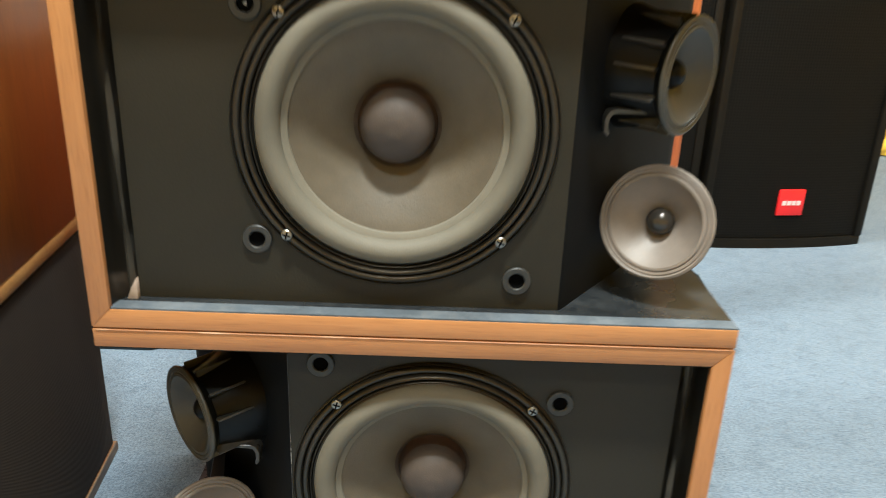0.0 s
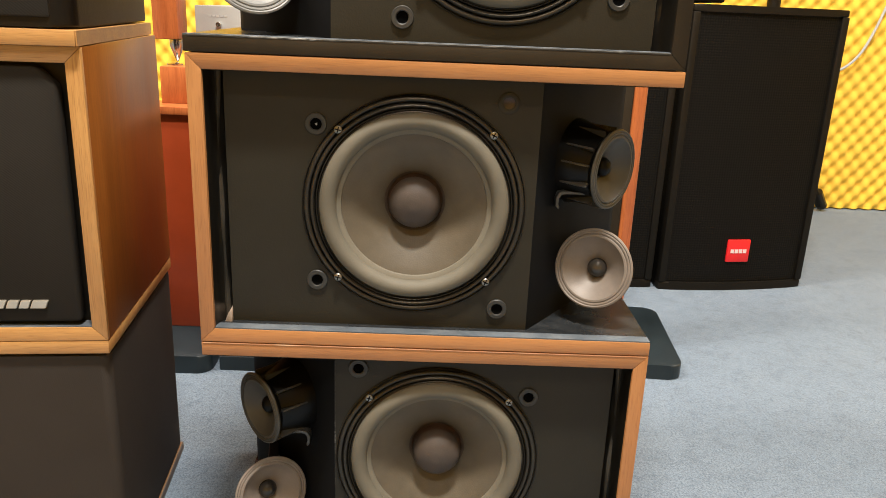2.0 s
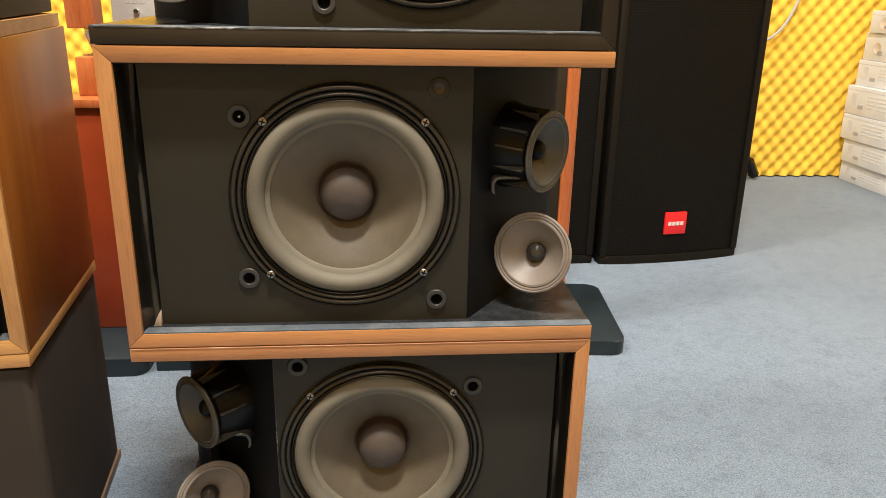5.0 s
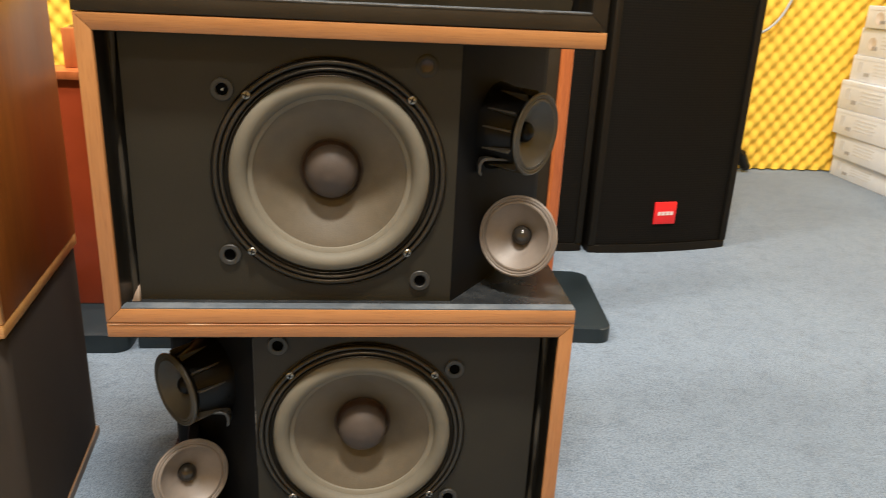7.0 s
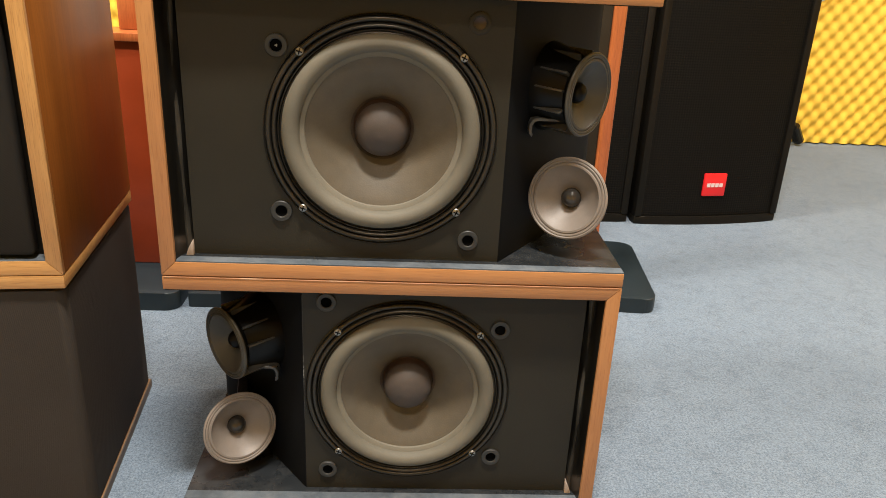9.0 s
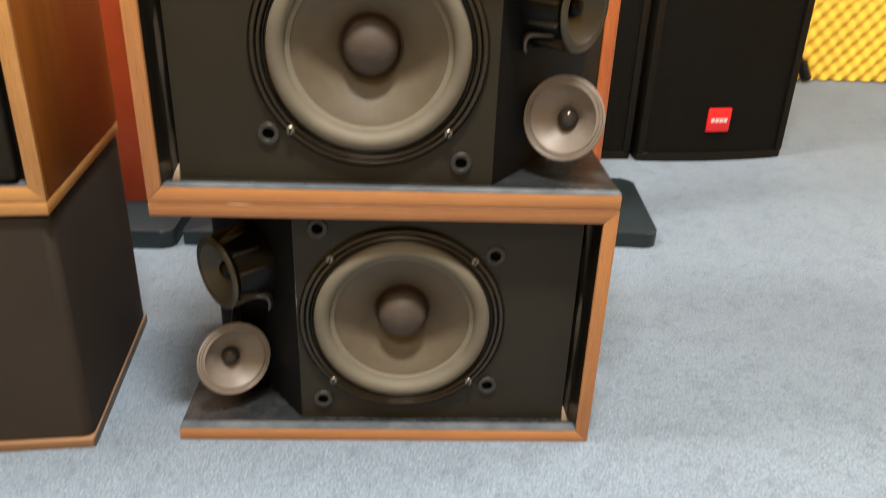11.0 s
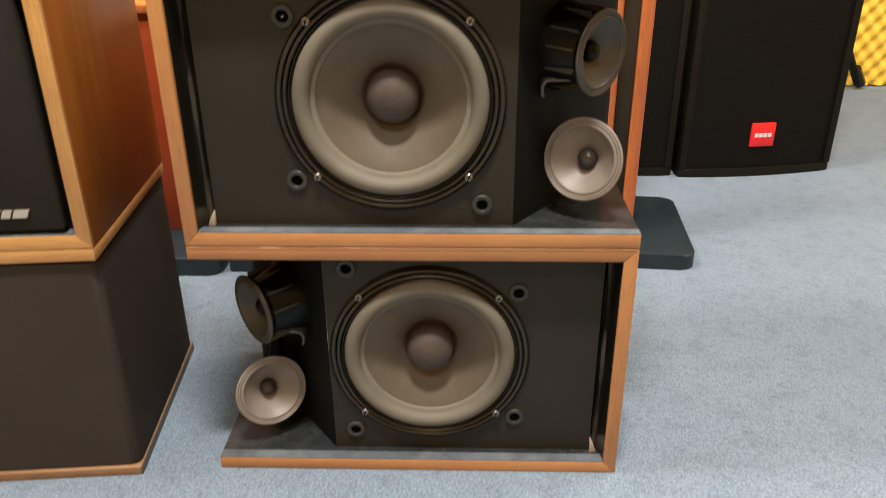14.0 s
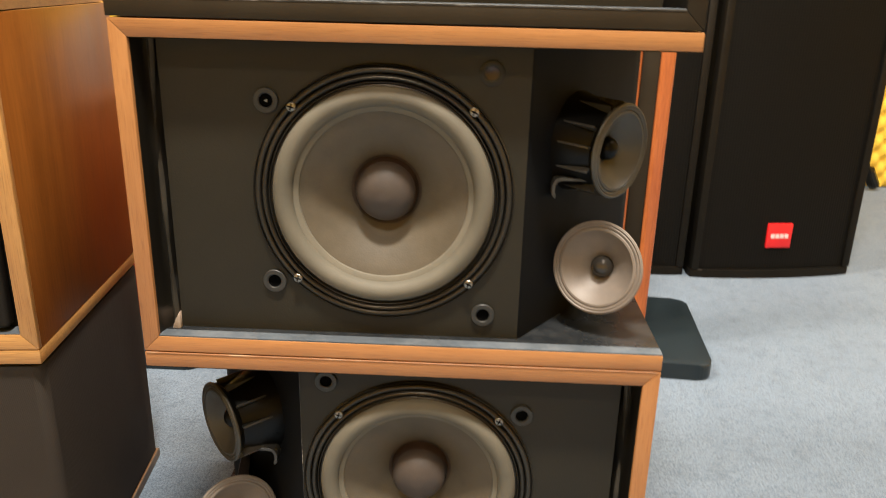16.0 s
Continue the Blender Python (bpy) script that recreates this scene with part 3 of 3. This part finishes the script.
    lining = part("duct_lining", film, M_RUBBER, root, "creased glossy black duct lining")
    if not black:
        # Reflection in the glossy lining, painted as a wavy grey ribbon.
        part("sheen_streak", sheen_streak, M_SHEEN_RUB, lining, "grey streak, a reflection painted on the lining")
    if not black:
        part("corner_wedge", prism(shape([(T + 0.0055, T), (0.0262, T), (0.0262, T + 0.0155), (0.0225, T + 0.009)]), 0.0165, FRONT + 0.012, "y", 0.0004), M_RAW, root, "pale raw chipboard corner")
    woofer(root, fx(wx), wz, black, 0.005 if flipped and not black else 0.0)
    for i, (px, pz) in enumerate(pegs):
        grille_peg(root, fx(px), pz, i == 3 and not flipped, i == 0 and not flipped)
    sign = -1 if flipped else 1
    paper = M_TWEETER_GREY if black else M_TWEETER
    grow = 1.08 if black else 1.0
    tweeter(root, (fx(0.3765), 0.041, 0.0735), (-0.5 * sign, -0.84, 0.21), 0.0392 * grow, paper, 0.03, M_TWEETER_CAP, 0.02)
    part("mount", prism(shape([(0.372, 0.068), (0.386, 0.066), (0.398, 0.138), (0.384, 0.12)]), 0.052, 0.086, "z", 0.001, 1), M_CHASSIS, root, "black tweeter mount")
    # Cone turned aside: its shade is in the darker paper.
    upper = tweeter(root, (fx(0.3885), 0.05, 0.171), (0.74 * sign, -0.68, -0.03), 0.0385 * grow, M_TWEETER_GREY if black else M_TWEETER_SHADED, 0.047, M_CAP_DARK, 0.042)
    strap = [(0.376, 0.149), (0.342, 0.1498), (0.337, 0.1482), (0.3342, 0.143), (0.3345, 0.1345), (0.3375, 0.1315), (0.3385, 0.134), (0.3365, 0.137), (0.3368, 0.143), (0.339, 0.1465), (0.343, 0.1475), (0.376, 0.1465)]
    part("bracket", prism(shape(strap), 0.042, 0.056, "y", 0.0005, 1), M_RIB_LIT, upper, "black moulded tweeter bracket")
    if not black:
        if flipped:
            # Pale laminate edge; the highlight along the joint is in its colour.
            part("edge_band", block(min(fx(0.003), fx(W - 0.002)), max(fx(0.003), fx(W - 0.002)), -0.0005, 0.001, H - 0.001, H - 0.0001, 0.0002, 1), M_PALE, root, "pale laminate edge with its highlight painted in")
            # Light reflected along the baffle edge, painted as a pale line.
            part("worn_glint_edge", block(fx(edge + 0.0004), fx(edge - 0.0003), FRONT - 0.0005, FRONT + 0.0006, 0.1, H - T - 0.012, 0.0001, 1), M_SCUFF_GLINT, root, "pale baffle edge, a light reflection painted on")
    return root


bookshelf_speaker(pose(0, 0, 0.0005), True, M_WOOD_X, M_WOOD_Z, 0.2, 0.1355, 0.305, [(0.11, 0.21), (0.1095, 0.058), (0.282, 0.039), (0.2815, 0.236)],
                  "teak-veneered bookshelf speaker without grille, standing on the carpet")
bookshelf_speaker(pose(0, 0, 0.2695), False, M_WOOD_X, M_WOOD_Z, 0.1990, 0.1345, 0.3115, [(0.1085, 0.2085), (0.1085, 0.0595), (0.282, 0.0355), (0.2815, 0.2335)],
                  "teak-veneered bookshelf speaker without grille, between two others")
bookshelf_speaker(pose(-0.001, 0, 0.5385), True, M_VINYL, M_VINYL, 0.159, 0.1335, 0.307, [(0.059, 0.0565), (0.245, 0.0345), (0.058, 0.2105), (0.245, 0.2345)],
                  "black bookshelf speaker without grille on top of the stack", True)


# ---- left-hand stack: cloth-wrapped speaker, veneered speaker, cloth-wrapped speaker ----
LEFT = pose(-0.0825, -0.0125, 0, 0, 0, 5.6)
LW, LD = 0.43, 0.252


def wrapped_speaker(at, high, label, top_plate):
    """Speaker wrapped in cloth between a wooden base plate and a wooden top plate."""
    root = thing("wrapped_speaker", label, "speaker", at, "speakers of the left stack")
    thick = 0.0105 if top_plate else 0.013
    base = part("base_plate", block(-LW, -0.0012, 0, LD, 0, thick, 0.0006), M_PLATE if top_plate else M_OAK_X, root, "oak-veneered base plate")
    # On the lower speaker this side face is painted in shade.
    part("edge_strip", block(-0.0011, 0.0002, 0.0008, LD, 0.0002, thick, 0.0002, 1), M_EDGE_SHADED if top_plate else M_OAK_X, base, "side face of the base plate")
    low, up = thick + 0.0015, high - (0.0168 if top_plate else 0.002)
    front, back, side = 0.010 if top_plate else 0.018, 0.005, -0.0018 if top_plate else -0.003
    ring = [p for p in rounded(-LW + 0.003, side, 0.004, LD - 0.002, front, 6) if p[1] < LD / 2] + [(side, LD - 0.002 - back), (side - back, LD - 0.002), (-LW + 0.003 + back, LD - 0.002), (-LW + 0.003, LD - 0.002 - back)]
    part("cloth_body", prism(ring, low, up, "z", 0.008 if top_plate else 0.009, 3), M_CLOTH if top_plate else M_LEATHER, root, "black speaker cloth" if top_plate else "shiny black leatherette")
    if not top_plate:
        part("front_cloth", block(-LW + 0.02, -0.02, 0.0022, 0.008, low + 0.008, up - 0.008, 0.002), M_WEAVE, root, "black woven front cloth")
    if top_plate:
        # Neck under the plate; the gap's shadow is put into its near-black colour.
        part("neck", block(-LW + 0.012, -0.012, 0.012, LD - 0.012, up - 0.004, high - 0.0128, 0), M_HOLE, root, "recessed neck, black for the gap's shadow")
        part("top_plate", block(-LW, 0, 0, LD, high - 0.013, high, 0.0012), M_OAK_X, root, "oak-veneered top plate")
    return root


wrapped_speaker(LEFT, 0.272, "speaker wrapped in black cloth between oak plates, on the carpet", True)
wrapped_speaker(LEFT @ pose(0.0, -0.006, 0.5395, 0, 0, 0.6), 0.27, "speaker wrapped in black cloth with an oak base, topmost", False)


def grilled_speaker(at):
    root = thing("grilled_speaker", "oak-veneered bookshelf speaker with a black woven cloth grille", "speaker", at, "speakers of the left stack")
    h = 0.2665
    part("top_panel", prism([(-LW, h), (0, h), (-T, h - T), (-LW + T, h - T)], 0, LD, "y", 0.0008), M_OAK_X, root)
    part("bottom_panel", prism([(-LW, 0), (0, 0), (-T, T), (-LW + T, T)], 0, LD, "y", 0.0008), M_OAK_X, root)
    part("side_panel", prism([(0, 0), (0, h), (-T, h - T), (-T, T)], 0, 0.006, "y", 0.0006), M_OAK_Z, root, "oak front edge strip")
    part("side_panel", prism([(0, 0), (0, h), (-T, h - T), (-T, T)], 0.006, LD, "y", 0.0006), M_OAK_SIDE, root, "dark veneered side")
    part("side_panel", prism([(-LW, 0), (-LW, h), (-LW + T, h - T), (-LW + T, T)], 0, LD, "y", 0.0006), M_OAK_Z, root)
    part("inner_frame", block(-LW + T + 0.0005, -T - 0.0005, 0.016, LD - 0.01, T + 0.0005, h - T - 0.0005, 0), M_INNER, root, "black recess behind the grille")
    part("ledge", prism([(-LW + T, 0.001), (-T, 0.001), (-T, 0.02), (-LW + T, 0.02)], T - 0.001, T + 0.0006, "z", 0), M_DUST_LIT, root, "dusty black ledge")
    x0, x1, z0, z1, c = -LW + T + 0.009, -T - 0.009, T + 0.004, h - T - 0.003, 0.016
    grille = part("grille", prism([(x0 + c, z1), (x0, z1 - c), (x0, z0), (x1, z0), (x1, z1 - c), (x1 - c, z1)], 0.002, 0.017, "y", 0.0045, 3), M_GRILLE_CLOTH, root, "black woven cloth grille")
    bx, bz = -0.098, 0.0328
    for i, (w, slant) in enumerate(((0.0095, 0.003), (0.0095, 0.003), (0.0085, 0.003), (0.0135, 0.003))):
        part("badge", prism([(bx, bz), (bx + w, bz), (bx + w + slant, bz + 0.0075), (bx + slant, bz + 0.0075)], -0.001, 0.0025, "y", 0.0004, 1), M_SILVER_PRINT, grille, "silver badge stroke")
        bx += w + 0.0016
    return root


grilled_speaker(LEFT @ pose(0, 0, 0.2725))


# ---- behind the stacks: stand, rack, receiver ----
def speaker_stand():
    root = thing("speaker_stand", "cherry and black speaker stand on a black base plate", "speaker stand", pose(0.5275, 0.632, 0, 0, 0, -4.7))
    part("base_plate", prism(rounded(-0.13, 0.13, -0.135, 0.13, 0.022), 0, 0.026, "z", 0.004, 3), M_STEEL_BLACK, root, "black steel base plate with rounded corners")
    for x0, x1 in ((-0.034, -0.013), (0.013, 0.034)):
        part("column", prism(rounded(x0, x1, -0.054, 0.02, 0.006), 0.026, 0.62, "z", 0), M_CHERRY, root, "orange cherry column")
    spine = part("spine", block(-0.0125, 0.0125, -0.048, 0.01, 0.026, 0.62, 0.001), M_VINYL, root, "black metal spine")
    part("bolt", lathe([(0.0095, 0), (0.0095, 0.003), (0.007, 0.005), (0, 0.0052)], facing((0.008, -0.048, 0.079), (0, -1, 0)), 20), M_BRIGHT, spine, "bright steel bolt")
    return root


speaker_stand()


def hifi_rack():
    root = thing("hifi_rack", "cherry hi-fi rack with spiked legs on a black plinth", "rack", pose(0, 0, 0))
    part("plinth", prism(rounded(-0.62, -0.133, 0.456, 0.80, 0.02), 0, 0.03, "z", 0.004), M_STEEL_BLACK, root, "black plinth with rounded corners")
    part("plinth", prism(rounded(-0.122, 0.30, 0.472, 0.80, 0.004), 0, 0.024, "z", 0.003), M_STEEL_BLACK, root, "black rear plinth")
    part("lower_cabinet", block(-0.60, 0.28, 0.575, 0.655, 0.03, 0.408, 0.002), M_CHERRY_SHADED, root, "dark red cherry front cabinet")
    part("rear_cabinet", block(-0.60, 0.28, 0.656, 0.93, 0.03, 0.36, 0.002), M_CHERRY_SHADED, root, "dark red cherry rear cabinet")
    part("shelf", prism([(-0.61, 0.568), (0.29, 0.568), (0.29, 0.66), (-0.255, 0.642), (-0.61, 0.61)], 0.4, 0.4125, "z", 0.001), M_CHERRY, root, "orange cherry shelf edge")
    part("leg", block(-0.234, -0.173, 0.61, 0.655, 0.4125, 0.472, 0.0015), M_CHERRY, root, "cherry leg block")
    leg = part("leg", block(-0.2545, -0.2125, 0.65, 0.70, 0.5125, 1.0, 0.002), M_CHERRY, root, "upper cherry leg")
    part("spike", lathe([(0, 0.4755), (0.0025, 0.479), (0.0115, 0.502), (0.0115, 0.5125)], Matrix.Translation((-0.2185, 0.657, 0)), 24), M_BRIGHT, leg, "steel cone spike")
    part("spike_disc", lathe([(0.013, 0.472), (0.013, 0.4745), (0.004, 0.4765), (0, 0.4765)], Matrix.Translation((-0.2185, 0.642, 0)), 24), M_BRIGHT, root, "steel spike disc")
    return root


hifi_rack()


def receiver():
    root = thing("receiver", "silver hi-fi receiver with a small knob on the rack", "receiver", pose(-0.205, 0.72, 0.36))
    front = part("body", block(0.0, 0.4, 0.0, 0.17, 0.006, 0.208, 0.002), M_SILVER, root, "silver metal fascia")
    part("knob", lathe([(0.0048, 0), (0.0048, 0.004), (0.0038, 0.0055), (0.002, 0.0055), (0.0016, 0.0028), (0, 0.0028)], facing((0.041, 0, 0.177), (0, -1, 0)), 20), M_BRIGHT, root, "small chrome knob")
    for i in range(5):
        part("print", block(0.024 + i * 0.0068, 0.0282 + i * 0.0068, -0.0006, 0.001, 0.1895, 0.1927, 0), M_PRINT_SILVER, front, "pale lettering bar")
    for fx in (0.03, 0.37):
        part("foot", lathe([(0, 0), (0.015, 0), (0.015, 0.007), (0, 0.007)], Matrix.Translation((fx, 0.03, 0)), 16), M_RUBBER, root, "black rubber foot")
    return root


receiver()


# ---- right background: loudspeakers, amplifier, tripod, cable, cartons ----
def pa_speaker(at, label, badge):
    """Tall loudspeaker with a bowed perforated grille."""
    root = thing("pa_speaker", label, "loudspeaker", at, "black loudspeakers")
    w, d, h, bow, lip = 0.345, 0.33, 0.608, 0.014, 0.014
    arc = [(w * i / 14, -bow * (1 - (2 * i / 14 - 1) ** 2)) for i in range(15)]
    part("cabinet", prism([(0, 0.012), (w, 0.012), (w - 0.045, d), (0.045, d)], 0, h, "z", 0.004), M_PA, root, "textured black cabinet")
    rear = [(a, b + 0.026) for a, b in arc[::-1]]
    part("bottom_rail", prism(arc + rear, 0.0, 0.018, "z", 0.003), M_PA, root, "black front rail")
    part("top_rail", prism(arc + rear, h - lip, h, "z", 0.003), M_PA, root, "black front rail")
    for x0 in (0.0, w - 0.016):
        part("side_rail", block(x0, x0 + 0.016, -0.0035, 0.02, 0.018, h - lip, 0.003), M_PA, root, "black side rail")
    inner = [(0.016 + (w - 0.032) * i / 14, -(bow - 0.004) * (1 - (2 * i / 14 - 1) ** 2) + 0.002) for i in range(15)]
    grille = part("grille", prism(inner + [(a, b + 0.008) for a, b in inner[::-1]], 0.018, h - lip, "z", 0), M_PA_GRILLE, root, "perforated black steel grille")
    if badge:
        plate = part("badge", block(0.147, 0.2, -0.013, -0.005, 0.066, 0.117, 0.002), M_RED, grille, "square red badge")
        plate.parent = root
        for i in range(4):
            part("print", block(0.1545 + i * 0.0098, 0.1625 + i * 0.0098, -0.0136, -0.012, 0.087, 0.0955, 0), M_WHITE_PRINT, plate, "pale lettering bar")
    return root


pa_speaker(pose(0.7265, 0.934, 0, 0, 0, 8.5), "tall black loudspeaker with a perforated grille and red badge", True)
pa_speaker(pose(0.37, 0.972, 0, 0, 0, -4.5), "tall black loudspeaker standing close beside its twin", False)


def stage_amplifier():
    root = thing("amplifier", "small black amplifier with a vented front on a loudspeaker", "amplifier", pose(0.52, 1.0, 0.6085, 0, 0, 2))
    part("case", block(0, 0.295, 0, 0.22, 0.004, 0.13, 0.006), M_PA, root, "black metal case")
    front = part("front_panel", block(0.012, 0.283, -0.003, 0.004, 0.016, 0.118, 0.002), M_PA, root, "recessed black front panel")
    for r in range(5):
        for c in range(16):
            part("vent_hole", lathe([(0.0042, 0.0006), (0.003, 0.0016), (0, 0.0002)], facing((0.05 + c * 0.012 + 0.006 * (r % 2), -0.003, 0.05 + r * 0.011), (0, -1, 0)), 8), M_HOLE, front)
    part("knob", lathe([(0.006, 0), (0.006, 0.008), (0, 0.008)], facing((0.262, -0.003, 0.03), (0, -1, 0)), 16), M_CHROME, front, "small bright knob")
    return root


stage_amplifier()


def tripod():
    root = thing("tripod_stand", "black loudspeaker tripod standing before the foam wall", "stand", pose(1.12, 1.5, 0))
    part("pole", tube([(0, 0, 0.12), (0, 0, 0.6), (0, 0, 1.3)], 0.0175, 16), M_PA, root, "black steel pole")
    part("collar", lathe([(0.0175, 0.48), (0.027, 0.48), (0.027, 0.55), (0.0175, 0.55)], Matrix.Identity(4), 20), M_RUBBER, root, "plastic collar")
    for a in (33, 160, 225):
        dx, dy = math.cos(radians(a)), math.sin(radians(a))
        r = 0.425 if a == 33 else 0.3
        leg = part("leg", tube([(0.02 * dx, 0.02 * dy, 0.515), (r * dx * 0.96, r * dy * 0.96, 0.022)], 0.0115, 10), M_PA, root, "black tubular leg")
        part("rubber_foot", tube([(r * dx * 0.9, r * dy * 0.9, 0.066), (r * dx * 0.97, r * dy * 0.97, 0.03), (r * dx, r * dy, 0.0165)], 0.0165, 10), M_RUBBER, leg, "rubber end cap")
    return root


tripod()

cable_knots = [Vector((x, WALL_Y - 0.045, z)) for x, z in ((1.36, 0.452), (1.43, 0.438), (1.477, 0.456), (1.515, 0.5), (1.543, 0.568), (1.565, 0.64), (1.587, 0.71), (1.62, 0.83))]
cable_points = []
for a, b, c, d in zip(cable_knots, cable_knots[1:], cable_knots[2:], cable_knots[3:]):
    for i in range(6):
        u = i / 6
        cable_points.append(0.5 * (2 * b + (c - a) * u + (2 * a - 5 * b + 4 * c - d) * u * u + (3 * b - a - 3 * c + d) * u * u * u))
tagged(part("wall_cable", tube(cable_points, 0.0042, 8), M_CABLE), "pale grey cable hanging in front of the foam", "cable")


def carton(at, long, deep, high, label, emblem, tone):
    root = thing("carton", label, "box", at, "stacked cartons")
    body = part("body", block(0, deep, 0, long, 0, high, 0.002), tone, root, "white printed cardboard")
    part("lid_flap", block(-0.0012, 0.0012, 0.004, long - 0.004, high - 0.012, high - 0.001, 0.0004, 1), tone, body, "folded lid edge")
    if emblem:
        part("emblem", lathe([(0.019, 0), (0.019, 0.0008), (0.013, 0.0008), (0.012, 0.0002), (0, 0.0003)], facing((0, long - 0.06, high * 0.45), (-1, 0, 0)), 24), M_BOX_TAN, body, "round tan emblem")
    else:
        part("print", block(-0.0008, 0.001, long - 0.05, long - 0.03, high * 0.35, high * 0.75, 0), M_BOX_PRINT, body, "grey printed mark")
    for i in range(4):
        part("print", block(-0.0008, 0.001, long - 0.19 - 0.01 * (i % 2), long - 0.1, high * (0.3 + 0.13 * i), high * (0.34 + 0.13 * i), 0), M_BOX_PRINT, body, "grey printed line")
    part("print", block(-0.0008, 0.001, long - 0.085, long - 0.062, high * 0.22, high * 0.36, 0), M_BOX_DARK, body, "dark printed code")
    return root


# height, how far the face juts out, how far the far end lies from the wall corner, turn, emblem
BOXES = [(0.066, 0.0, 0.0, 3.0, False), (0.075, 0.011, 0.008, 2.0, False), (0.081, 0.023, 0.0, 3.6, False), (0.089, 0.025, 0.0, 4.2, False),
         (0.079, 0.004, 0.0, 5.0, False), (0.084, 0.0, 0.006, 4.0, True), (0.066, 0.013, 0.03, 5.5, True)]
z = 0.0
for i, (high, jut, gap, turn, emblem) in enumerate(BOXES):
    along = Vector((math.sin(radians(turn)), -math.cos(radians(turn)), 0))
    carton(pose(*(Vector((1.776 - jut, 1.736, z)) + (gap + 0.6) * along), 0, 0, turn), 0.6, 0.3, high - 0.0008, "white printed cardboard carton in an uneven stack", emblem, M_BOX)
    z += high
carton(pose(*(Vector((1.79, 1.72, z)) + 0.55 * along), 0, 0, 4), 0.5, 0.28, 0.12, "blue cardboard carton on top of white ones", False, M_BOX_BLUE)
sheet = block(-0.003, 0.0, 0.0, 0.16, 0.0, 0.085, 0.0008, 1)
bmesh.ops.transform(sheet, matrix=pose(1.7808, 1.317, 0.219, 0, 0, 4.2), verts=sheet.verts)
tagged(part("paper_sheet", sheet, M_SHEET), "blank white sheet stuck on the cartons", "paper")
